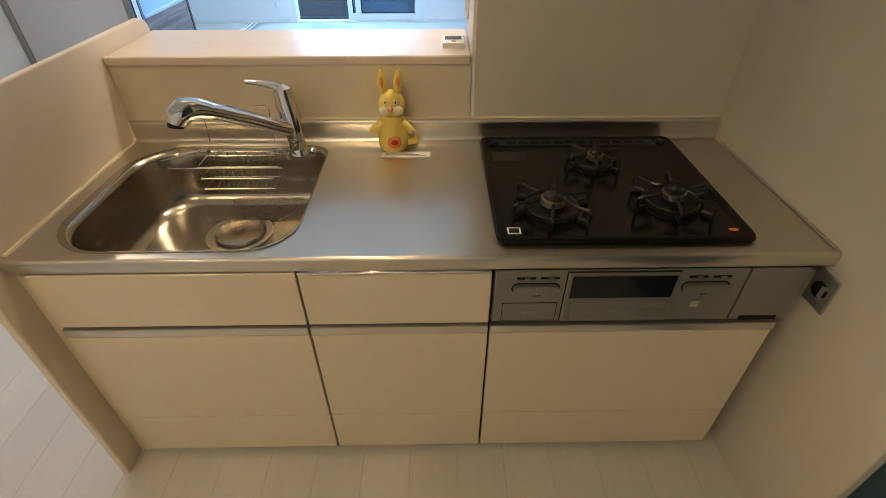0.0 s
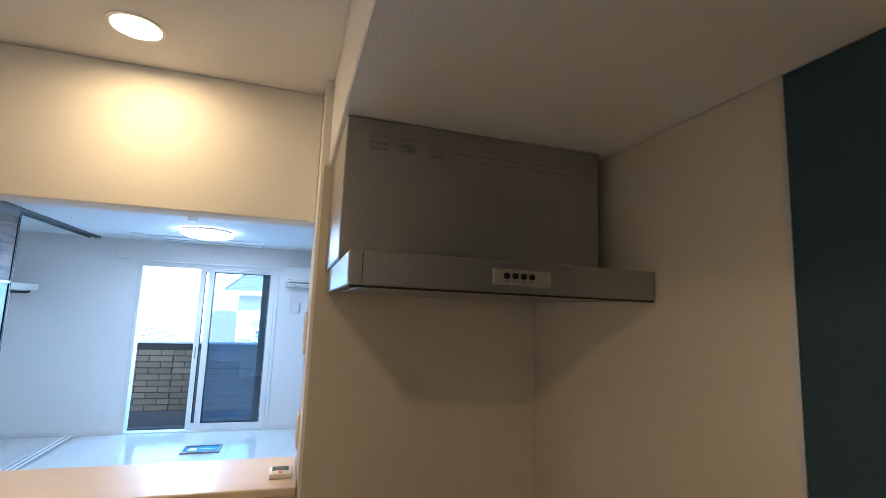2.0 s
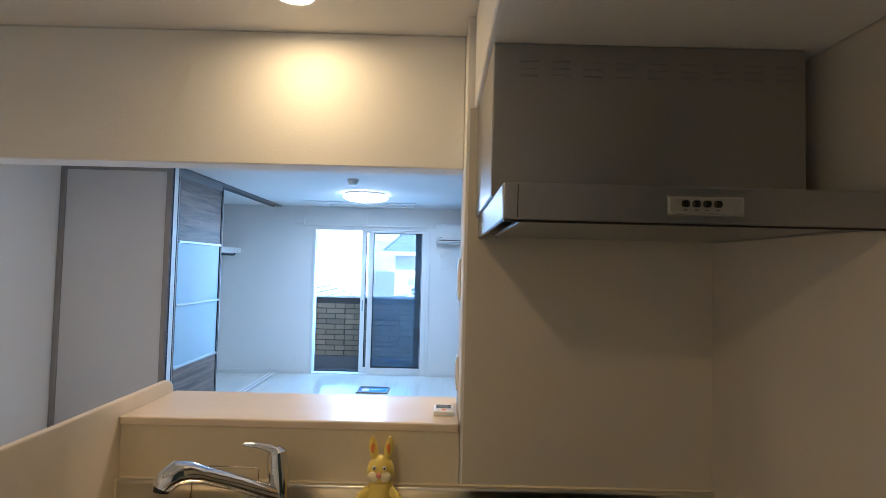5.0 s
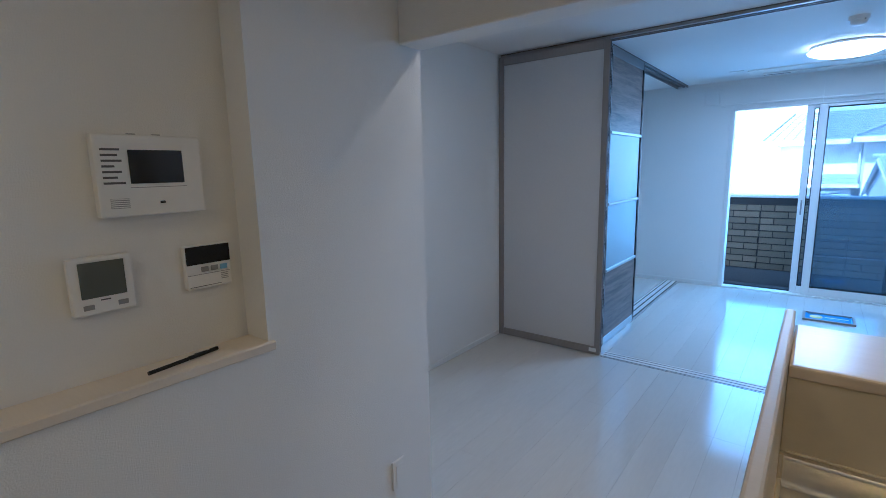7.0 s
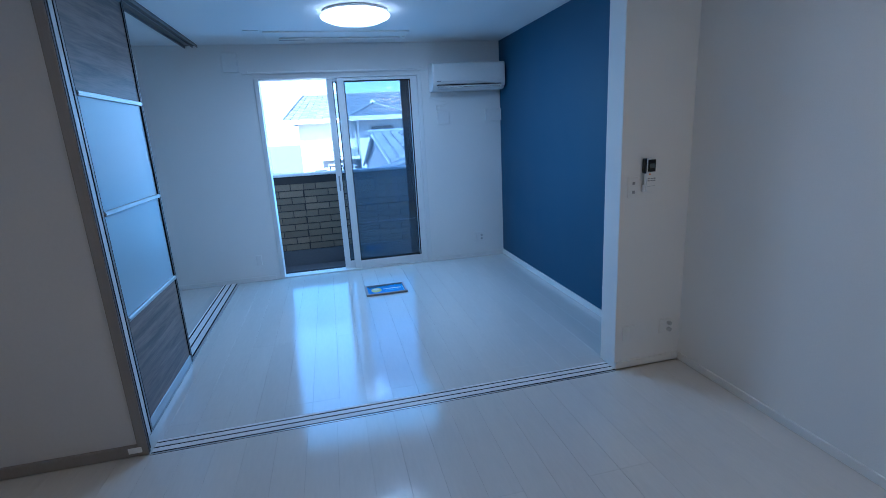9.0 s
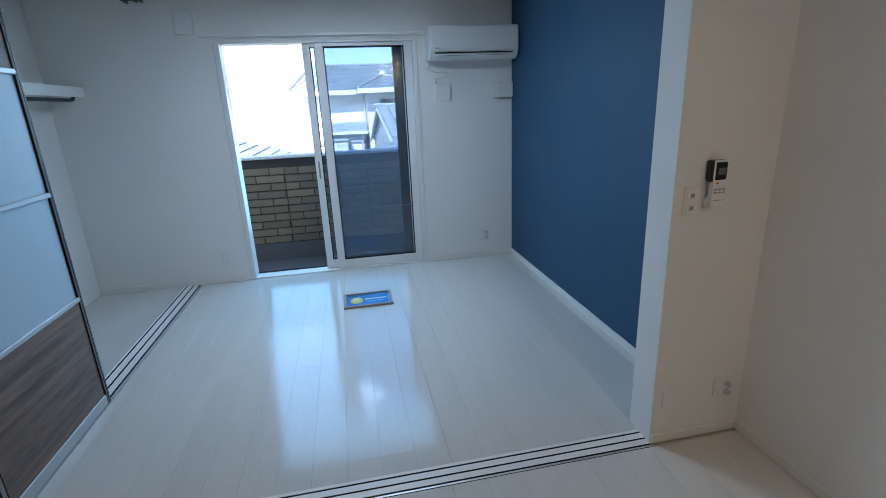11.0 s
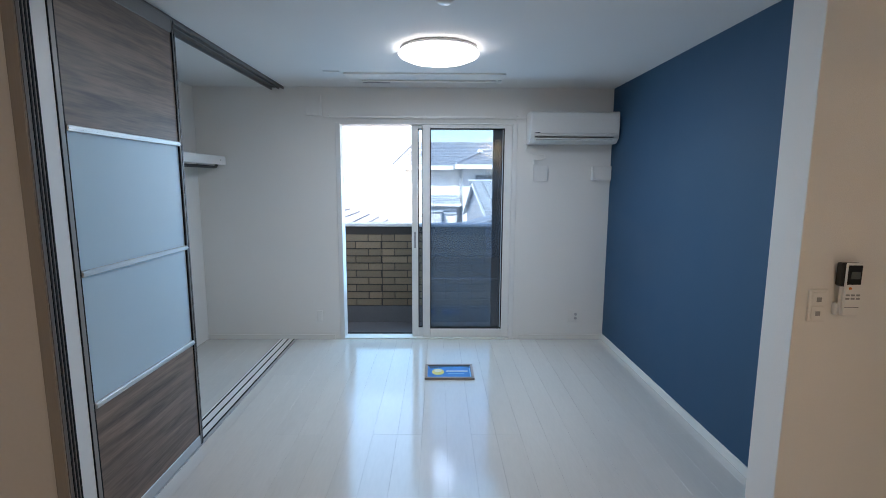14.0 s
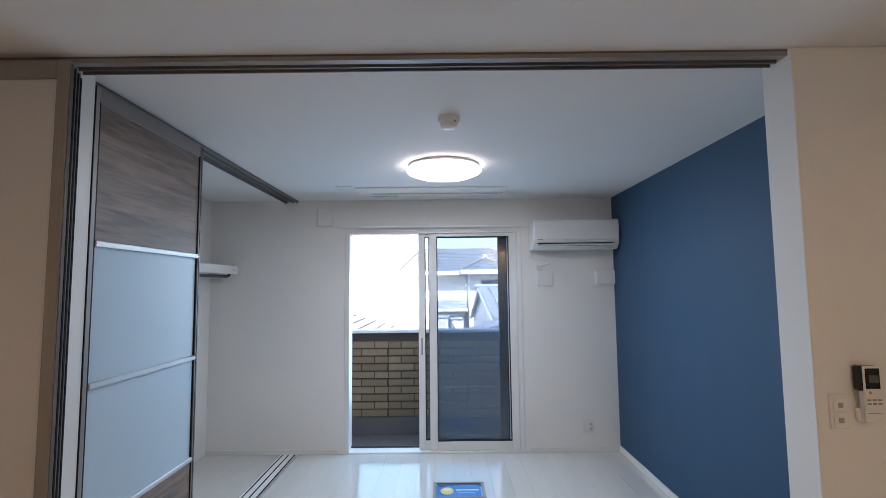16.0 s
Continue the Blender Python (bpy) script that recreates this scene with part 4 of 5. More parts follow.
for y in (1.776, 1.846):
    part("button", cube(NX + 0.02, NX + 0.022, y, y + 0.022, 1.175, 1.187, bevel=0.001), GREY_PLASTIC, th)
part("mark", cube(NX + 0.02, NX + 0.0206, 1.812, 1.832, 1.193, 1.196), INK, th)
hp = niche_panel("heater_remote", "white water-heater control with a black display", "control panel", 2.008, 2.133, 1.172, 1.292, 0.02)
part("display", cube(NX + 0.02, NX + 0.023, 2.011, 2.13, 1.24, 1.289, bevel=0.001), DARK_SCREEN, hp, "black display")
for k in range(3):
    part("button", cube(NX + 0.02, NX + 0.023, 2.048 + 0.026 * k, 2.068 + 0.026 * k, 1.218, 1.232, bevel=0.001), SKY_PRINT if k == 2 else GREY_PLASTIC, hp)
part("flap_seam", cube(NX + 0.02, NX + 0.0206, 2.012, 2.128, 1.211, 1.2125), GREY_PLASTIC, hp)
for k in range(4):
    part("vent_line", cube(NX + 0.02, NX + 0.0207, 2.102, 2.122, 1.19 + 0.005 * k, 1.192 + 0.005 * k), GREY_PLASTIC, hp)
part("foot_line", cube(NX + 0.02, NX + 0.0207, 2.015, 2.1, 1.178, 1.1795), INK, hp)
pen = thing("pen", (CORR - 0.045, 1.96, NZ0), "slim black pen lying on the niche sill", "pen")
part("barrel", tube(bmesh.new(), [(CORR - 0.03, 1.87, NZ0 + 0.005), (CORR - 0.045, 1.97, NZ0 + 0.005)], 0.005, 10), BLACK_PLASTIC, pen, smooth=True)
part("clip", cube(CORR - 0.056, CORR - 0.052, 1.99, 2.03, NZ0 + 0.009, NZ0 + 0.011), WIRE, pen)
part("pen_cap", tube(bmesh.new(), [(CORR - 0.046, 1.974, NZ0 + 0.0055), (CORR - 0.059, 2.055, NZ0 + 0.0055)], 0.0055, 10), BLACK_PLASTIC, pen, smooth=True)
plate = thing("socket", (CORR, 2.68, 0.33), "white wall socket plate on the corridor wall", "socket")
part("plate", cube(CORR, CORR + 0.01, 2.645, 2.715, 0.24, 0.36, bevel=0.003), PLASTIC, plate)
part("insert", cube(CORR + 0.01, CORR + 0.012, 2.662, 2.698, 0.26, 0.34, bevel=0.001), PLASTIC, plate)

# ---- kitchen ----
CX0, CX1, CF, CT = -1.241, 0.648, 1.992, 0.81     # counter ends, front, top
# end panel with rounded corners
out = [(1.932, 0.0), (2.93, 0.0)]
for k in range(9):
    a = radians(90 * k / 8)
    out.append((2.93 - 0.05 + 0.05 * math.cos(a), 1.12 - 0.05 + 0.05 * math.sin(a)))
for k in range(9):
    a = radians(90 + 90 * k / 8)
    out.append((1.932 + 0.05 + 0.05 * math.cos(a), 1.12 - 0.05 + 0.05 * math.sin(a)))
fin = solo("end_panel", prism(bmesh.new(), out, -1.264, -1.242, "x"), CREAM_WOOD, (-1.263, 2.45, 0.0), "cream end panel with rounded corners beside the sink", "panel")
bev = fin.modifiers.new("soft_edges", "BEVEL")
bev.width, bev.segments, bev.limit_method = 0.005, 2, "ANGLE"
solo("counter_ledge", cube(-1.241, OPEN_X - 0.002, KY - 0.012, 2.938, 1.043, 1.071, bevel=0.007, seg=3), LEDGE, (-0.7, 2.78, 1.043), "pale cream ledge board of the serving hatch", "ledge")
th2 = thing("thermometer", (-0.21, 2.74, 1.071), "small white digital thermometer lying on the ledge", "thermometer")
part("case", cube(-0.245, -0.178, 2.692, 2.772, 1.071, 1.088, bevel=0.004, seg=2), PLASTIC, th2)
part("display", cube(-0.237, -0.186, 2.728, 2.764, 1.088, 1.0893), LCD, th2, "grey display")
part("digits", cube(-0.228, -0.196, 2.738, 2.754, 1.0893, 1.0898), INK, th2)
part("button", cube(-0.218, -0.205, 2.702, 2.714, 1.088, 1.09), ORANGE, th2)

# worktop with sink opening
SX0, SX1, SY0, SY1 = -1.165, -0.605, 2.028, 2.545
rim = rounded(SX0, SX1, SY0, SY1, [0.13, 0.12, 0.06, 0.14], 8)


def to_rect(p, x0, x1, y0, y1):
    """Pushes a point of the sink's rim out to a rectangle round it."""
    cx, cy = (SX0 + SX1) / 2, (SY0 + SY1) / 2
    dx, dy = p[0] - cx, p[1] - cy
    k = 1e9
    for d, lo, hi, c in ((dx, x0, x1, cx), (dy, y0, y1, cy)):
        if abs(d) > 1e-9:
            k = min(k, ((hi if d > 0 else lo) - c) / d)
    return cx + dx * k, cy + dy * k


top = thing("worktop", ((CX0 + CX1) / 2, 2.3, 0.77), "brushed stainless steel worktop with integrated sink", "worktop")
bm = bmesh.new()
RX1 = -0.55
outer_r = [to_rect(p, CX0, RX1, CF + 0.006, KY - 0.02) for p in rim]
inner_v = [bm.verts.new((*p, CT)) for p in rim]
outer_v = [bm.verts.new((*p, CT)) for p in outer_r]
n = len(rim)
for i in range(n):
    j = (i + 1) % n
    bm.faces.new((inner_v[i], inner_v[j], outer_v[j], outer_v[i]))
for cx, cy in ((CX0, CF + 0.006), (RX1, CF + 0.006), (RX1, KY - 0.02), (CX0, KY - 0.02)):
    near = sorted(range(n), key=lambda i: (outer_r[i][0] - cx) ** 2 + (outer_r[i][1] - cy) ** 2)[:6]
    for i in near:
        j = (i + 1) % n
        a, b = outer_r[i], outer_r[j]
        if abs(a[0] - b[0]) > 1e-6 and abs(a[1] - b[1]) > 1e-6:
            bm.faces.new((outer_v[i], outer_v[j], bm.verts.new((cx, cy, CT))))
vs = [bm.verts.new(p) for p in ((RX1, CF + 0.006, CT), (CX1, CF + 0.006, CT), (CX1, KY - 0.02, CT), (RX1, KY - 0.02, CT))]
bm.faces.new(vs)
part("surface", bm, STEEL, top)
edge = [(CF + 0.012, CT), (CF + 0.009, CT + 0.0025), (CF + 0.005, CT + 0.002), (CF + 0.0015, CT - 0.001), (CF, CT - 0.006), (CF, CT - 0.03), (CF + 0.0015, CT - 0.034), (CF + 0.005, CT - 0.037), (CF + 0.02, CT - 0.037), (CF + 0.02, CT - 0.03), (CF + 0.012, CT - 0.03)]
part("front_edge", prism(bmesh.new(), edge, CX0, CX1, "x"), STEEL, top, smooth=True)
splash = [(KY - 0.032, CT + 0.0004), (KY - 0.026, CT + 0.002), (KY - 0.022, CT + 0.006), (KY - 0.0205, CT + 0.012), (KY - 0.019, CT + 0.05), (KY - 0.0205, CT + 0.054), (KY - 0.0205, CT + 0.06), (KY - 0.018, CT + 0.0635), (KY - 0.012, CT + 0.065), (KY - 0.001, CT + 0.065), (KY - 0.001, CT + 0.0004)]
part("upstand", prism(bmesh.new(), splash, CX0, CX1, "x"), STEEL, top, smooth=True)
part("caulk", tube(bmesh.new(), [(CX0 + 0.002, CF + 0.02 + 0.06 * k, CT + 0.001) for k in range(10)] + [(CX0 + 0.002, KY - 0.03, CT + 0.001), (CX0 + 0.002, KY - 0.018, CT + 0.012), (CX0 + 0.002, KY - 0.018, CT + 0.066)], 0.006, 8), CREAM, top, "cream sealant bead", smooth=True)
part("caulk", tube(bmesh.new(), [(CX0 + 0.01, KY - 0.0015, CT + 0.066), (-0.4, KY - 0.0015, CT + 0.066), (CX1, KY - 0.0015, CT + 0.066)], 0.0035, 8), CREAM, top, smooth=True)
part("side_lip", cube(CX1 - 0.006, CX1, CF + 0.01, KY - 0.02, CT, CT + 0.006, bevel=0.002), STEEL, top)
# raised rim band
bm = bmesh.new()
band = rounded(SX0 - 0.03, SX1 + 0.004, SY0 - 0.006, SY1 + 0.024, [0.15, 0.12, 0.06, 0.17], 8)
ring_loft(bm, [[(*p, CT + 0.0005) for p in band], [(p[0] * 0.9 + q[0] * 0.1, p[1] * 0.9 + q[1] * 0.1, CT + 0.0028) for p, q in zip(band, rim)], [(p[0] * 0.2 + q[0] * 0.8, p[1] * 0.2 + q[1] * 0.8, CT + 0.0028) for p, q in zip(band, rim)], [(*p, CT - 0.002) for p in rim]], False, False)
part("sink_rim", bm, STEEL_BOWL, top, smooth=True)
# bowl
bm = bmesh.new()
cxs, cys = (SX0 + SX1) / 2, (SY0 + SY1) / 2
rings = []
for depth, k in ((0.0, 1.0), (-0.004, 0.985), (-0.012, 0.972), (-0.1, 0.95), (-0.145, 0.925), (-0.165, 0.88), (-0.175, 0.8), (-0.18, 0.5)):
    rings.append([(cxs + (x - cxs) * k, cys + (y - cys) * k, CT + depth) for x, y in rim])
DX, DY = -0.868, 2.352
rings.append([(DX + 0.1 * math.cos(math.atan2(y - cys, x - cxs)), DY + 0.1 * math.sin(math.atan2(y - cys, x - cxs)), CT - 0.184) for x, y in rim])
ring_loft(bm, rings, False, True)
bowl = part("sink_bowl", bm, STEEL_BOWL, top, "deep rounded stainless bowl", smooth=True)
part("drain_ring", lathe(bmesh.new(), (DX, DY, CT - 0.184), [(0.098, 0), (0.098, 0.004), (0.082, 0.003), (0.076, -0.0005)], 32), STEEL, bowl, smooth=True)
part("drain_cover", lathe(bmesh.new(), (DX, DY, CT - 0.182), [(0.074, 0), (0.07, 0.006), (0.05, 0.01), (0.016, 0.01), (0.013, 0.02), (0.002, 0.021)], 32), STEEL_BOWL, bowl, smooth=True)

# faucet
FX, FY = -0.69, 2.515
fc = thing("faucet", (FX, FY, CT), "chrome single-lever mixer tap with pull-out head", "faucet")
part("base", lathe(bmesh.new(), (FX, FY, CT), [(0.031, 0), (0.031, 0.006), (0.027, 0.012), (0.025, 0.055), (0.027, 0.06)], 28), CHROME, fc, smooth=True)
part("body", tube(bmesh.new(), [(FX, FY, CT + 0.05), (FX - 0.006, FY + 0.008, CT + 0.1), (FX - 0.014, FY + 0.016, CT + 0.15), (FX - 0.02, FY + 0.022, CT + 0.192), (FX - 0.026, FY + 0.022, CT + 0.204)], [0.027, 0.03, 0.031, 0.028, 0.014], 24), CHROME, fc, smooth=True)
part("lever", tube(bmesh.new(), [(FX - 0.018, FY + 0.02, CT + 0.188), (FX - 0.04, FY + 0.018, CT + 0.204), (FX - 0.08, FY + 0.008, CT + 0.216), (FX - 0.112, FY - 0.002, CT + 0.222)], [0.014, 0.012, 0.008, 0.006], 14), CHROME, fc, smooth=True)
part("spout", tube(bmesh.new(), [(FX, FY + 0.004, CT + 0.075), (FX - 0.03, FY - 0.03, CT + 0.1), (FX - 0.09, FY - 0.09, CT + 0.15), (FX - 0.145, FY - 0.15, CT + 0.194), (FX - 0.165, FY - 0.175, CT + 0.21)], [0.02, 0.022, 0.021, 0.021, 0.021], 20), CHROME, fc, smooth=True)
head = part("spray_head", tube(bmesh.new(), [(FX - 0.155, FY - 0.165, CT + 0.203), (FX - 0.176, FY - 0.19, CT + 0.219), (FX - 0.194, FY - 0.208, CT + 0.224), (FX - 0.21, FY - 0.22, CT + 0.212), (FX - 0.217, FY - 0.226, CT + 0.196)], [0.022, 0.027, 0.031, 0.03, 0.025], 20), CHROME, fc, smooth=True)
part("nozzle", tube(bmesh.new(), [(FX - 0.217, FY - 0.226, CT + 0.196), (FX - 0.219, FY - 0.229, CT + 0.186)], [0.02, 0.019], 20), BLACK_PLASTIC, head)
solo("drain_lever", lathe(bmesh.new(), (FX + 0.04, FY + 0.01, CT), [(0.012, 0), (0.012, 0.01), (0.008, 0.016), (0.002, 0.018)], 16), CHROME, (FX + 0.04, FY + 0.01, CT), "small chrome knob beside the tap", "knob", smooth=True)

# wire rack hanging in the sink
rack = thing("sink_rack", (-0.88, 2.5, CT), "stainless wire rack hanging in the sink", "wire rack")


def wire(points, r=0.003):
    part("wire", tube(bmesh.new(), [(a, b, c + 0.012) for a, b, c in points], r * 0.7, 8), WIRE, rack)


wire([(-1.08, 2.44, CT + 0.004), (-0.96, 2.52, CT + 0.006), (-0.74, 2.52, CT + 0.006), (-0.7, 2.44, CT + 0.004)], 0.003)
wire([(-1.05, 2.42, CT - 0.01), (-0.72, 2.42, CT - 0.01)], 0.003)
wire([(-0.97, 2.55, CT + 0.012), (-0.97, 2.56, CT + 0.115), (-0.96, 2.56, CT + 0.125), (-0.78, 2.56, CT + 0.125), (-0.77, 2.56, CT + 0.115), (-0.77, 2.55, CT + 0.012), (-0.96, 2.55, CT + 0.012)], 0.0025)
for z in (-0.012, -0.05, -0.085):
    wire([(-0.97, 2.505, CT + z), (-0.97, 2.43, CT + z), (-0.76, 2.43, CT + z), (-0.76, 2.505, CT + z), (-0.97, 2.505, CT + z)])
for k in range(8):
    x = -0.965 + 0.029 * k
    wire([(x, 2.505, CT + 0.002), (x, 2.505, CT - 0.085), (x, 2.43, CT - 0.085), (x, 2.43, CT - 0.012)], 0.0026)
for x in (-0.92, -0.83):
    wire([(x, 2.46, CT - 0.03), (x + 0.005, 2.45, CT + 0.02), (x + 0.022, 2.45, CT + 0.03), (x + 0.035, 2.45, CT + 0.015), (x + 0.035, 2.46, CT - 0.03)])
for x in (-0.99, -0.75):
    part("foot", cube(x - 0.012, x + 0.012, 2.515, 2.545, CT, CT + 0.012, bevel=0.004), GREY_PLASTIC, rack, "dark rubber foot")

# rabbit figure: one plain mesh
RBX, RBY = -0.388, 2.558
bm = bmesh.new()


def add(fn, slot):
    before = set(bm.faces)
    fn()
    for f in set(bm.faces) - before:
        f.material_index = slot


def ball(c, r, sx=1, sy=1, sz=1, seg=14):
    m = Matrix.Translation(c) @ Matrix.Diagonal((sx, sy, sz, 1))
    bmesh.ops.create_uvsphere(bm, u_segments=seg, v_segments=seg // 2 + 2, radius=r, matrix=m)


add(lambda: lathe(bm, (RBX, RBY, CT), [(0.03, 0.0), (0.036, 0.008), (0.037, 0.03), (0.031, 0.06), (0.024, 0.078)], 20), 0)
add(lambda: ball((RBX, RBY, CT + 0.1), 0.032, 1.0, 0.9, 0.98), 0)
add(lambda: ball((RBX - 0.014, RBY - 0.024, CT + 0.093), 0.014, 1, 0.8, 0.8), 3)
add(lambda: ball((RBX + 0.014, RBY - 0.024, CT + 0.093), 0.014, 1, 0.8, 0.8), 3)
add(lambda: ball((RBX, RBY - 0.036, CT + 0.1), 0.006), 4)
for s in (-1, 1):
    add(lambda: tube(bm, [(RBX + s * 0.013, RBY, CT + 0.122), (RBX + s * 0.018, RBY, CT + 0.145), (RBX + s * 0.02, RBY - 0.002, CT + 0.162), (RBX + s * 0.02, RBY - 0.002, CT + 0.172)], [0.008, 0.011, 0.008, 0.003], 10), 0)
    add(lambda: ball((RBX + s * 0.0185, RBY - 0.009, CT + 0.149), 0.006, 0.8, 0.4, 2.0, 8), 1)
    add(lambda: tube(bm, [(RBX + s * 0.025, RBY - 0.01, CT + 0.06), (RBX + s * 0.045, RBY - 0.02, CT + 0.048), (RBX + s * 0.05, RBY - 0.022, CT + 0.052)], [0.011, 0.01, 0.006], 10), 0)
    add(lambda: ball((RBX + s * 0.012, RBY - 0.028, CT + 0.113), 0.0045, 1, 0.6, 1.2, 8), 5)
    add(lambda: ball((RBX + s * 0.012, RBY - 0.031, CT + 0.113), 0.0022, 1, 0.6, 1.2, 8), 6)
add(lambda: ball((RBX + 0.004, RBY - 0.034, CT + 0.025), 0.017, 1.0, 0.3, 0.85), 1)
add(lambda: ball((RBX + 0.005, RBY - 0.038, CT + 0.026), 0.009, 1.0, 0.3, 0.7), 2)
add(lambda: tube(bm, [(RBX + 0.03, RBY, CT + 0.015), (RBX + 0.055, RBY, CT + 0.018), (RBX + 0.058, RBY, CT + 0.032)], [0.01, 0.009, 0.005], 8), 0)
bmesh.ops.transform(bm, matrix=Matrix.Translation((RBX - 0.012, RBY - 0.004, CT)) @ Matrix.Diagonal((1.28, 1.15, 1.4, 1)) @ Matrix.Translation((-RBX, -RBY, -CT)), verts=bm.verts)
solo("rabbit_figure", bm, [YELLOW, ORANGE, RED, PALE_YELLOW, PINK, PAPER, INK], (RBX, RBY, CT), "small yellow vinyl rabbit figure on the worktop", "figurine", smooth=True)
card = thing("paper_slip", (-0.36, 2.505, CT), "white printed paper slip before the figure", "paper")
part("sheet", cube(-0.435, -0.287, 2.485, 2.52, CT, CT + 0.0012), PAPER, card)
for k in range(3):
    part("text_line", cube(-0.425, -0.3 - 0.02 * k, 2.491 + 0.009 * k, 2.4935 + 0.009 * k, CT + 0.0012, CT + 0.0015), INK, card)

# ---- hob ----
HX0, HX1, HY0, HY1 = -0.13, 0.482, 2.035, 2.598
hob = thing("gas_hob", (0.18, 2.3, CT), "black three-burner gas hob set in the worktop", "gas hob")
bm = bmesh.new()
rings = []
for dz, ins in ((0.0, 0.002), (0.008, 0.0), (0.014, 0.003), (0.016, 0.01)):
    rings.append([(x, y, CT + dz) for x, y in rounded(HX0 + ins, HX1 - ins, HY0 + ins, HY1 - ins, 0.025, 5)])
rings.append([(x, y, CT + 0.012) for x, y in rounded(HX0 + 0.022, HX1 - 0.022, HY0 + 0.022, HY1 - 0.022, 0.02, 5)])
ring_loft(bm, rings)
part("top_plate", bm, HOB_GLASS, hob, smooth=True)
part("exhaust", cube(HX0 + 0.06, HX1 - 0.06, HY1 - 0.07, HY1 - 0.025, CT + 0.012, CT + 0.0148, bevel=0.001), IRON, hob)
for k in range(12):
    x = HX0 + 0.085 + 0.037 * k
    part("exhaust_slot", cube(x, x + 0.026, HY1 - 0.056, HY1 - 0.04, CT + 0.0148, CT + 0.0154), DARK_EDGE, hob)
for x in (HX0 + 0.045, HX1 - 0.045):
    part("exhaust_end", lathe(bmesh.new(), (x, HY1 - 0.047, CT + 0.012), [(0.012, 0), (0.012, 0.008), (0.007, 0.009)], 14), IRON, hob)
part("sticker", cube(HX0 + 0.03, HX0 + 0.13, HY1 - 0.17, HY1 - 0.11, CT + 0.0125, CT + 0.0132), IRON, hob, "dark caution sticker")
part("sticker", cube(HX0 + 0.028, HX0 + 0.06, HY0 + 0.03, HY0 + 0.056, CT + 0.0125, CT + 0.0135), PAPER, hob, "white square sticker")
part("sticker", cube(HX0 + 0.032, HX0 + 0.056, HY0 + 0.034, HY0 + 0.052, CT + 0.0135, CT + 0.0139), BLACK_PLASTIC, hob)
part("sticker", lathe(bmesh.new(), (HX1 - 0.045, HY0 + 0.04, CT + 0.0125), [(0.012, 0), (0.012, 0.001)], 16, squash=0.5), ORANGE, hob, "small orange oval sticker")
for bx, by, br in ((0.022, 2.172, 0.05), (0.335, 2.198, 0.05), (0.191, 2.412, 0.038)):
    bz = CT + 0.012
    b = part("burner", lathe(bmesh.new(), (bx, by, bz), [(br * 1.35, 0), (br * 1.35, 0.003), (br * 1.0, 0.006), (br * 0.62, 0.006), (br * 0.6, 0.022)], 28), IRON, hob, smooth=True)
    part("burner_ring", lathe(bmesh.new(), (bx, by, bz), [(br * 0.58, 0.01), (br * 0.62, 0.024), (br * 0.6, 0.034), (br * 0.45, 0.036)], 28), BURNER, b, smooth=True)
    part("burner_cap", lathe(bmesh.new(), (bx, by, bz), [(br * 0.5, 0.036), (br * 0.52, 0.04), (br * 0.3, 0.044), (br * 0.2, 0.05), (br * 0.18, 0.06), (br * 0.05, 0.061)], 24), IRON, b, smooth=True)
    part("trivet_ring", tube(bmesh.new(), [(bx + br * 1.3 * math.cos(a), by + br * 1.3 * math.sin(a), bz + 0.012) for a in (2 * math.pi * k / 28 for k in range(29))], 0.0035, 6), IRON, b)
    for k in range(6):
        a = 2 * math.pi * k / 6 + 0.3
        c, s2 = math.cos(a), math.sin(a)
        part("trivet_arm", tube(bmesh.new(), [(bx + c * br * 0.8, by + s2 * br * 0.8, bz + 0.036), (bx + c * br * 1.2, by + s2 * br * 1.2, bz + 0.032), (bx + c * br * 1.95, by + s2 * br * 1.95, bz + 0.036), (bx + c * br * 2.1, by + s2 * br * 2.1, bz + 0.03), (bx + c * br * 2.05, by + s2 * br * 2.05, bz + 0.008), (bx + c * br * 1.5, by + s2 * br * 1.5, bz + 0.006)], 0.0045, 6), IRON, b)

# ---- base cabinets ----
FY0 = 1.997   # front of the doors


def base_unit(x0, x1, label, drawers):
    t = thing("base_cabinet", ((x0 + x1) / 2, 2.3, 0.0), label, "kitchen cabinet", "base cabinets")
    # dark body colour supplies the gap shade behind the cream fronts
    part("body", cube(x0, x1, FY0 + 0.022, KY - 0.03, 0.03, CT - 0.19 if not drawers else CT - 0.2), CARCASS, t)
    g = 0.0024
    if drawers == 2:
        d = part("drawer_front", cube(x0 + g, x1 - g, FY0, FY0 + 0.02, 0.596, 0.766, bevel=0.002), CREAM, t)
    d = part("drawer_front", cube(x0 + g, x1 - g, FY0, FY0 + 0.02, 0.206, 0.558, bevel=0.002), CREAM, t)
    part("handle", cube(x0 + g, x1 - g, FY0 - 0.003, FY0 + 0.02, 0.5615, 0.5865, bevel=0.004, seg=2), PULL_RAIL, d, "long aluminium finger-pull rail")
    part("kick_drawer", cube(x0 + g, x1 - g, FY0, FY0 + 0.02, 0.03, 0.2025, bevel=0.002), CREAM, t)
    part("toe_board", cube(x0, x1, FY0 + 0.05, FY0 + 0.062, 0.0, 0.03), GREY_PLASTIC, t)
    return t


base_unit(-1.214, -0.5945, "cream sink cabinet with a blind panel and drawers", 2)
mid = base_unit(-0.5935, -0.1385, "cream drawer cabinet with aluminium pull rails", 2)
part("handle", cube(-0.59, -0.142, FY0 - 0.008, FY0 + 0.02, 0.766, 0.773, bevel=0.002), CHROME, mid, "bright aluminium pull rail")
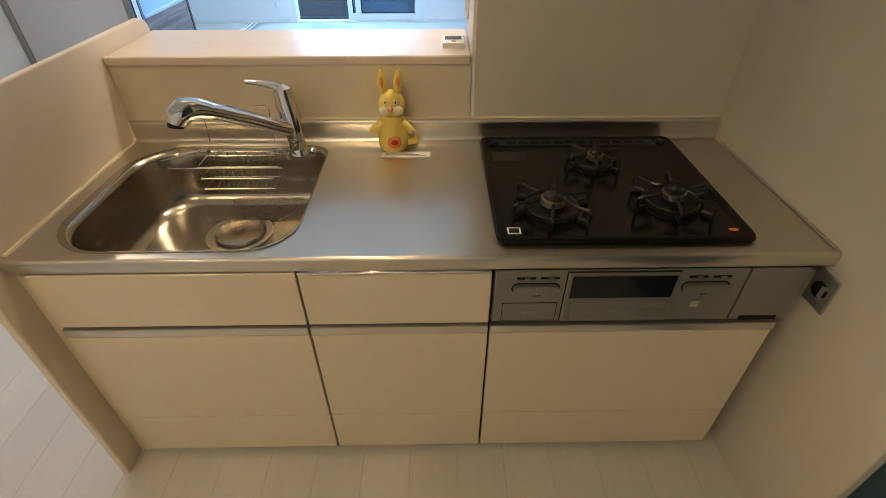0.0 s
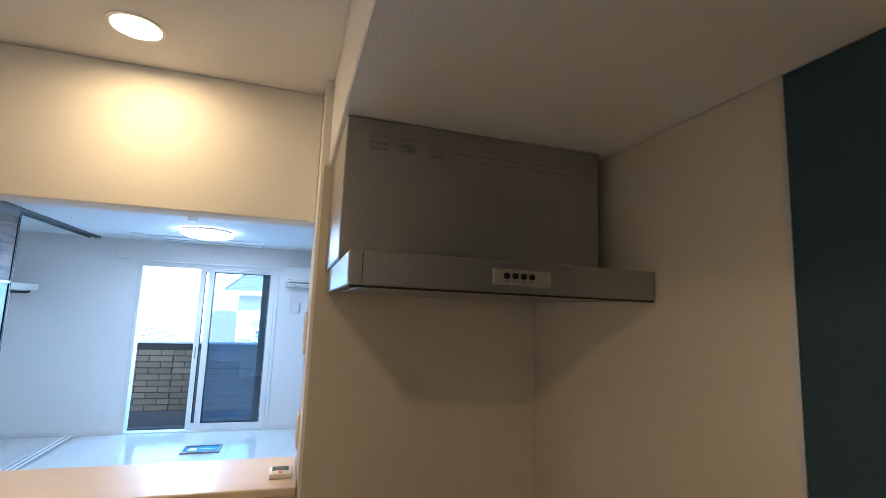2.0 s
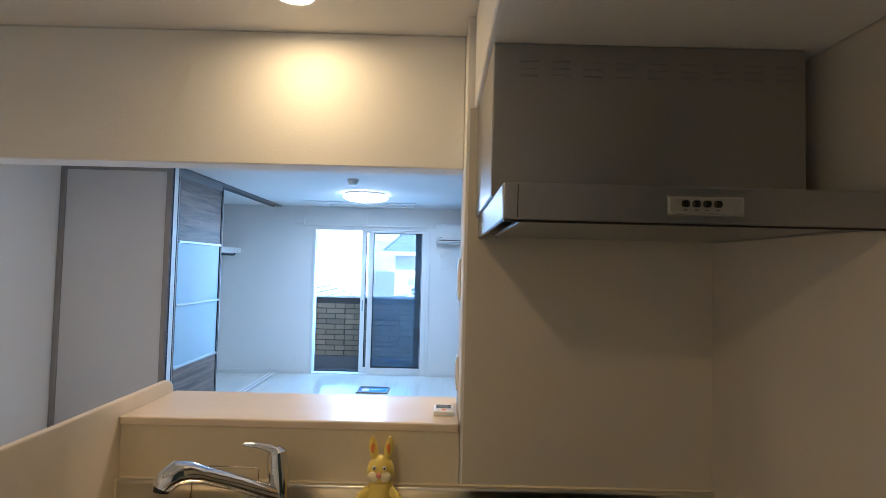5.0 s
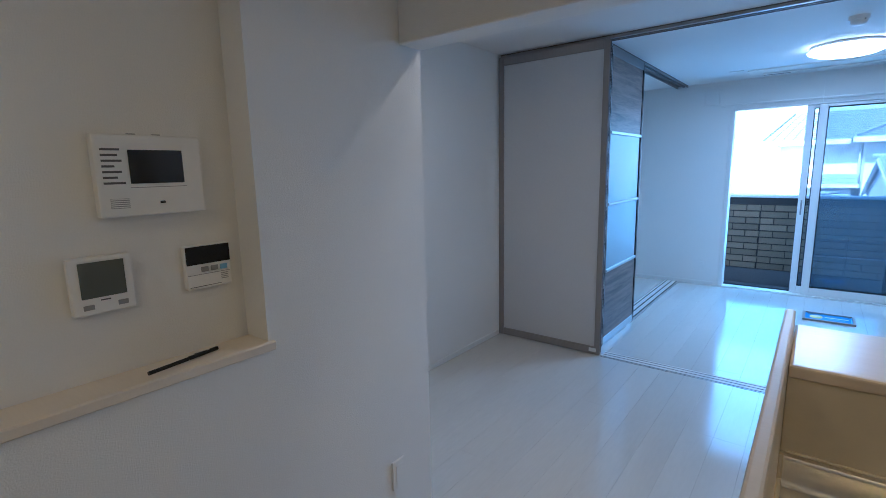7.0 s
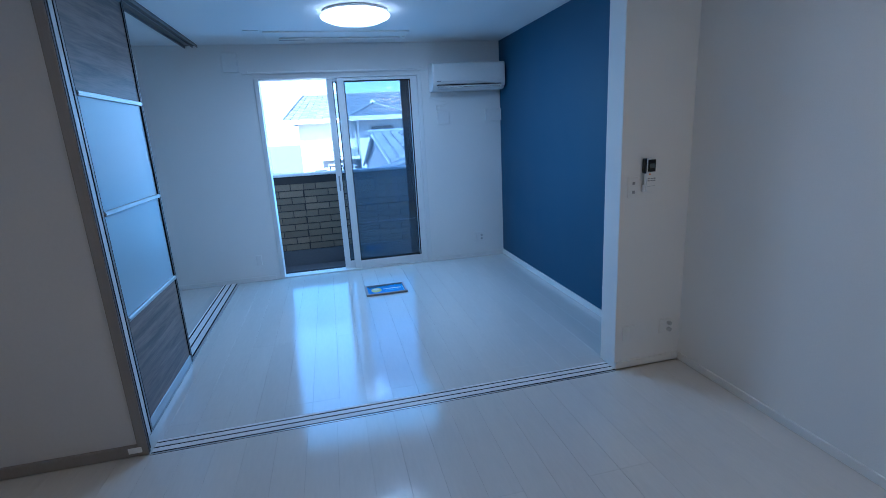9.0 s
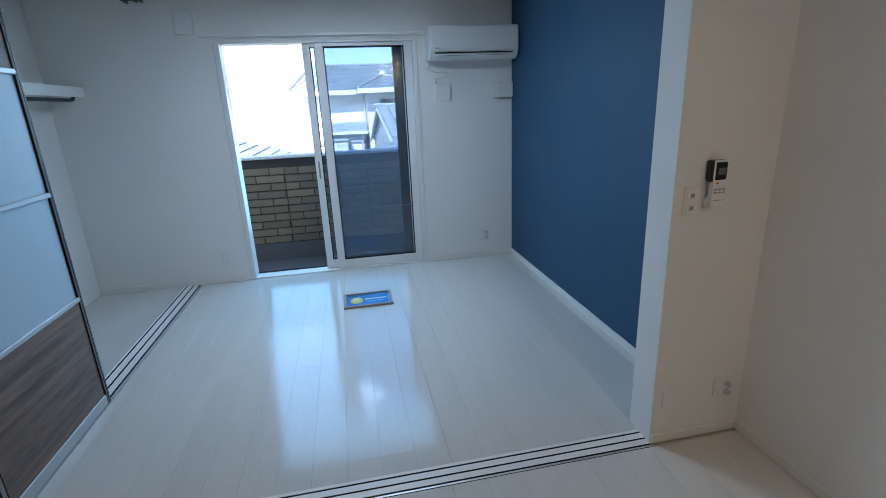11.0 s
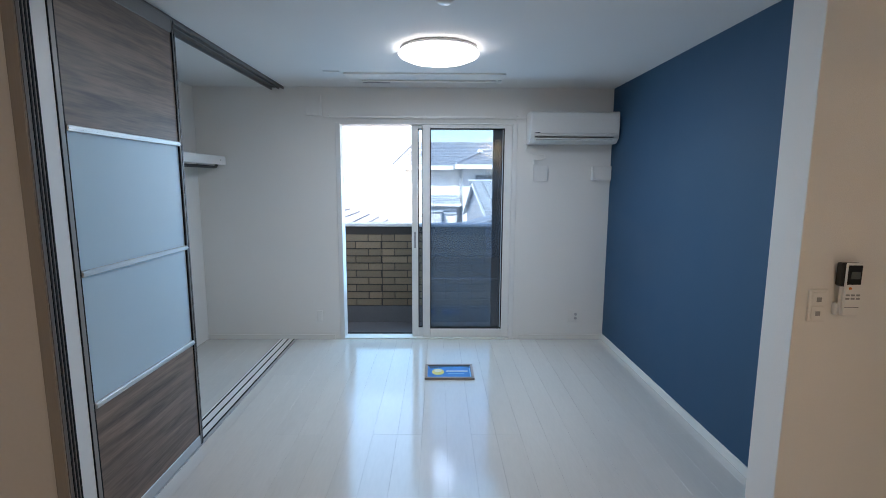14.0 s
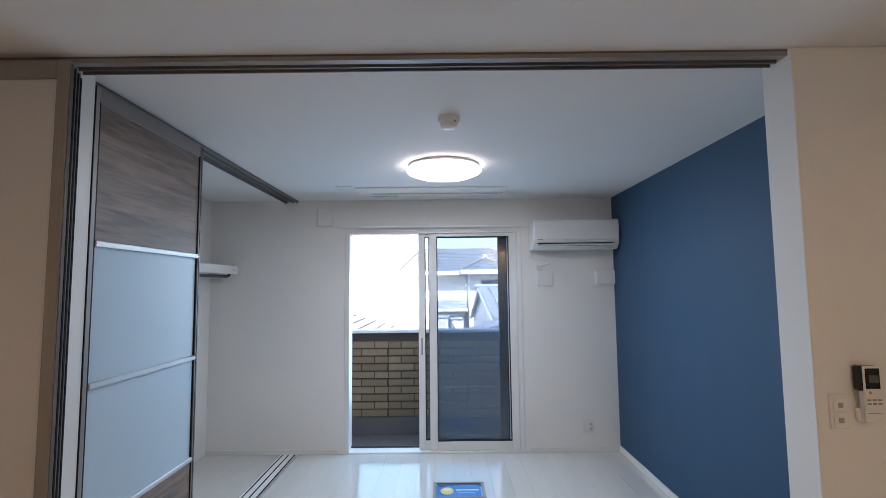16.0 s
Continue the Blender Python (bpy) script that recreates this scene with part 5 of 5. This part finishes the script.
base_unit(-0.1375, 0.598, "cream cabinet under the built-in grill", 1)

filler = thing("filler_strip", (-1.231, 2.03, 0.0), "narrow cream filler strip between cabinet and end panel", "filler strip")
part("strip", cube(-1.2415, -1.217, FY0 + 0.014, FY0 + 0.03, 0.0, CT - 0.04), CREAM, filler)

# ---- grill front ----
gr = thing("grill", (0.165, 2.0, 0.6), "silver grill front with dark window and knobs", "grill")
gx0, gx1, gz0, gz1 = -0.134, 0.463, 0.598, 0.766
part("panel", cube(gx0, gx1, FY0, FY0 + 0.05, gz0, gz1, bevel=0.003), GRILL_GREY, gr)
part("door_gap", cube(0.034, 0.3, FY0 - 0.001, FY0, 0.602, 0.764), DARK_EDGE, gr)
dr = part("grill_door", cube(0.036, 0.298, FY0 - 0.008, FY0, 0.604, 0.762, bevel=0.003), GRILL_GREY, gr)
part("window", cube(0.046, 0.29, FY0 - 0.011, FY0 - 0.008, 0.688, 0.755, bevel=0.001), DARK_SCREEN, dr, "dark glass window")
hnd = [(FY0 - 0.008, 0.622), (FY0 - 0.02, 0.624), (FY0 - 0.024, 0.64), (FY0 - 0.02, 0.664), (FY0 - 0.008, 0.672)]
part("handle", prism(bmesh.new(), hnd, 0.05, 0.286, "x"), GRILL_GREY, dr, "wide silver pull handle", smooth=True)
for x0, x1 in ((-0.09, 0.02), (0.315, 0.425)):
    part("knob_well", prism(bmesh.new(), [(a, b) for a, b in rounded(x0 - 0.003, x1 + 0.003, 0.697, 0.729, 0.0155, 6)], FY0 - 0.001, FY0, "y"), DARK_EDGE, gr, smooth=True)
    part("ignition_knob", prism(bmesh.new(), [(a, b) for a, b in rounded(x0, x1, 0.7, 0.726, 0.0125, 6)], FY0 - 0.012, FY0, "y"), GRILL_GREY, gr, "long silver push knob", smooth=True)
    part("knob_line", cube((x0 + x1) / 2 - 0.002, (x0 + x1) / 2 + 0.002, FY0 - 0.0128, FY0 - 0.012, 0.702, 0.724), GREY_PLASTIC, gr)
    for k in range(2):
        sx = x0 + 0.008 + 0.056 * k
        part("slider_slot", cube(sx, sx + 0.044, FY0 - 0.001, FY0, 0.741, 0.7475), DARK_EDGE, gr)
        part("slider", cube(sx + 0.018, sx + 0.03, FY0 - 0.009, FY0 - 0.001, 0.741, 0.7475, bevel=0.001), GRILL_GREY, gr)
    part("indicator", cube(x0 + 0.05, x0 + 0.07, FY0 - 0.001, FY0, 0.687, 0.691), BLACK_PLASTIC, gr)
part("cover_gap", cube(-0.1115, 0.0235, FY0 - 0.0008, FY0, 0.6045, 0.6655), DARK_EDGE, gr)
part("battery_cover", cube(-0.11, 0.022, FY0 - 0.002, FY0, 0.606, 0.664, bevel=0.001), GRILL_GREY, gr)
part("battery_mark", cube(-0.06, -0.025, FY0 - 0.0028, FY0 - 0.002, 0.63, 0.64), GREY_PLASTIC, gr)
part("sticker", cube(0.352, 0.372, FY0 - 0.001, FY0, 0.645, 0.665), ALU, gr, "small pale sticker")
gp = thing("grill_side_panel", (0.535, 2.0, 0.6), "plain silver panel beside the grill", "panel")
part("board", cube(0.467, 0.605, FY0, FY0 + 0.03, 0.598, 0.766, bevel=0.002), GRILL_GREY, gp)
part("finger_slot", cube(0.49, 0.585, FY0 - 0.001, FY0, 0.6, 0.612, bevel=0.0), DARK_EDGE, gp)

# gas outlet on the side wall
go = thing("gas_socket", (KX, 1.988, 0.7), "square steel gas outlet plate on the side wall", "gas socket")
part("plate", cube(KX - 0.006, KX, 1.952, 2.024, 0.655, 0.754, bevel=0.002), GRILL_GREY, go)
part("socket", lathe(bmesh.new(), (KX - 0.006, 1.988, 0.706), [(0.022, 0), (0.02, -0.006), (0.012, -0.004)], 20, "x"), BLACK_PLASTIC, go, "dark round socket", smooth=True)
part("clip", cube(KX - 0.012, KX - 0.006, 1.97, 1.982, 0.69, 0.724), GREY_PLASTIC, go)

# ---- range hood ----
hood = thing("range_hood", (0.27, 2.3, 1.66), "silver range hood with a flat canopy", "range hood")
hx0, hx1, hy0 = -0.114, 0.648, 2.005
part("front", cube(hx0, hx1, hy0, hy0 + 0.012, 1.664, 1.737, bevel=0.004, seg=2), HOOD_STEEL, hood)
part("side", cube(hx0, hx0 + 0.012, hy0 + 0.012, KY, 1.664, 1.737, bevel=0.003), HOOD_STEEL, hood)
part("side", cube(hx1 - 0.012, hx1, hy0 + 0.012, KY, 1.664, 1.737, bevel=0.003), HOOD_STEEL, hood)
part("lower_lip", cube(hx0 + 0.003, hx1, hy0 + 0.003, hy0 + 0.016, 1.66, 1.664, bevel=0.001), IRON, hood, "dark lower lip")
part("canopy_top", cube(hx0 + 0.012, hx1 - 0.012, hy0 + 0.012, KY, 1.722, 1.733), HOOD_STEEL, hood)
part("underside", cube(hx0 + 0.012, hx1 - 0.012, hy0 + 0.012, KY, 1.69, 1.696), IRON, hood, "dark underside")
part("baffle_plate", cube(hx0 + 0.045, hx1 - 0.035, hy0 + 0.035, KY - 0.045, 1.666, 1.676, bevel=0.004, seg=2), HOOD_STEEL, hood, "silver baffle plate")
for x in (0.05, 0.48):
    part("baffle_clip", cube(x, x + 0.03, 2.25, 2.28, 1.676, 1.69), IRON, hood)
duct = part("duct_cover", cube(-0.122, 0.6, 2.166, KY, 1.733, 2.09, bevel=0.003), HOOD_STEEL, hood, "tall silver duct cover")
for k in range(9):
    for j in range(3):
        x = -0.062 + 0.074 * k
        z = 2.045 - 0.016 * j
        part("louvre", cube(x, x + 0.044, 2.163, 2.166, z, z + 0.005, bevel=0.0012), HOOD_STEEL, duct)
        part("louvre_gap", cube(x + 0.001, x + 0.043, 2.1652, 2.166, z - 0.0018, z), GREY_PLASTIC, duct)
part("corner_seam", cube(hx0 + 0.028, hx0 + 0.0295, hy0 - 0.0006, hy0, 1.668, 1.733), DARK_EDGE, hood)
part("switch_frame", cube(0.2045, 0.3545, hy0 - 0.0015, hy0, 1.6805, 1.7185), GREY_PLASTIC, hood, "dark rim")
bp = part("switch_panel", cube(0.207, 0.352, hy0 - 0.003, hy0, 1.683, 1.716, bevel=0.002), SWITCH_GREY, hood, "pale switch panel")
for k in range(4):
    part("button", cube(0.231 + 0.021 * k, 0.246 + 0.021 * k, hy0 - 0.006, hy0 - 0.003, 1.696, 1.709, bevel=0.003), BLACK_PLASTIC, bp)
    part("button_mark", cube(0.235 + 0.021 * k, 0.242 + 0.021 * k, hy0 - 0.0036, hy0 - 0.003, 1.689, 1.692), INK, bp)

# hatch side plates and downlights; all but the sink one are added, unseen
hp2 = thing("light_switch", (OPEN_X, 2.83, 1.35), "white switch plate on the side of the hatch", "light switch")
part("plate", cube(OPEN_X - 0.009, OPEN_X, 2.795, 2.865, 1.45, 1.6, bevel=0.003), PLASTIC, hp2)
part("rocker", cube(OPEN_X - 0.012, OPEN_X - 0.009, 2.81, 2.85, 1.47, 1.58, bevel=0.001), PLASTIC, hp2)
hp3 = thing("socket", (OPEN_X, 2.83, 1.19), "white socket plate on the side of the hatch", "socket")
part("plate", cube(OPEN_X - 0.009, OPEN_X, 2.8, 2.865, 1.13, 1.25, bevel=0.003), PLASTIC, hp3)
part("insert", cube(OPEN_X - 0.012, OPEN_X - 0.009, 2.815, 2.85, 1.15, 1.23, bevel=0.001), PLASTIC, hp3)
# first is the sink downlight; the rest are fittings for the added fill
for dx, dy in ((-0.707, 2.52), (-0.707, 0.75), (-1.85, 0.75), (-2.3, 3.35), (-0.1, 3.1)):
    dl = thing("downlight", (dx, dy, CEIL), "round recessed warm downlight, switched on, added as fill except over the sink", "downlight", "warm downlights")
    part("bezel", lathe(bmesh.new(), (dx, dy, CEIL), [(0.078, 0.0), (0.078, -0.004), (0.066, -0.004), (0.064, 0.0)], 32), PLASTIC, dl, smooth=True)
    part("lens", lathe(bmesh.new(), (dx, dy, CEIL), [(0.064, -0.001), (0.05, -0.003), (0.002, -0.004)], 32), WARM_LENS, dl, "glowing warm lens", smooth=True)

# ---- floorboards and parapet bricks ----
shared = {}


def plank_mesh(w, length):
    key = (round(w, 3), round(length, 3))
    if key not in shared:
        bm = bmesh.new()
        g, c = 0.00025, 0.0004
        x0, x1, y0, y1 = g, w - g, g, length - g
        lo = [bm.verts.new(p) for p in ((x0, y0, -0.012), (x1, y0, -0.012), (x1, y1, -0.012), (x0, y1, -0.012))]
        mi = [bm.verts.new(p) for p in ((x0, y0, -c), (x1, y0, -c), (x1, y1, -c), (x0, y1, -c))]
        hi = [bm.verts.new(p) for p in ((x0 + c, y0 + c, 0), (x1 - c, y0 + c, 0), (x1 - c, y1 - c, 0), (x0 + c, y1 - c, 0))]
        for a, b in ((lo, mi), (mi, hi)):
            for i in range(4):
                bm.faces.new((a[i], a[(i + 1) % 4], b[(i + 1) % 4], b[i]))
        bm.faces.new(hi)
        me = bpy.data.meshes.new("plank")
        bm.to_mesh(me)
        bm.free()
        me.materials.append(FLOOR)
        shared[key] = me
    return shared[key]


def lay(x0, x1, y0, y1, joint, pitch, phase):
    """Planks 1.82 m long, in pairs of rows with their ends half a length apart."""
    k = math.floor((x0 - joint) / pitch)
    while joint + k * pitch < x1 - 0.005:
        a, b = max(x0, joint + k * pitch), min(x1, joint + (k + 1) * pitch)
        y = phase + (0.91 if k % 4 > 1 else 0.0) - 1.82 * 6
        while y < y1 - 0.01:
            c, d = max(y0, y), min(y1, y + 1.82)
            if d - c > 0.02 and b - a > 0.01:
                ob = new("plank", plank_mesh(b - a, d - c))
                ob.location = (a, c, 0.0)
                ob.parent = floor
            y += 1.82
        k += 1


lay(LEFT, KX, BACK, 2.885, 0.088, 0.15, 4.24)
lay(LEFT, 0.56, 2.885, 5.0, 0.088, 0.15, 4.24)
lay(LEFT, -2.472, 5.0, 5.122, 0.088, 0.15, 4.24)
lay(LEFT, -2.69, 5.122, FAR, -0.936 - 0.1515 * 12, 0.1515, 6.15)
lay(-2.53, 0.49, 5.122, FAR, -0.936 - 0.1515 * 4, 0.1515, 6.15)

PITCH, BL = 0.0864, 0.3
brick_meshes = {}


def brick(x0, x1, z0):
    w = round(x1 - x0, 3)
    if w not in brick_meshes:
        bm = cube(0, w, -0.014, 0.0, 0, PITCH - 0.011)
        top = [v for v in bm.verts if v.co.y < -0.01]
        for v in top:
            v.co.x += 0.003 if v.co.x < w / 2 else -0.003
            v.co.z += 0.003 if v.co.z < 0.04 else -0.003
        bmesh.ops.recalc_face_normals(bm, faces=bm.faces)
        me = bpy.data.meshes.new("brick")
        bm.to_mesh(me)
        bm.free()
        me.materials.append(BRICK)
        brick_meshes[w] = me
    ob = new("brick", brick_meshes[w])
    ob.location = (x0, 9.0, z0)
    ob.parent = parapet


r = 0
z = 0.07
while z + PITCH < 1.02:
    for panel in range(5):
        p0 = -3.62 + 0.91 * panel
        p1 = p0 + 0.904
        x = p0 - (BL / 2 if r % 2 else 0.0)
        while x < p1 - 0.02:
            a, b = max(p0, x), min(p1, x + BL - 0.008)
            if b - a > 0.03:
                brick(a, b, z)
            x += BL
    r += 1
    z += PITCH
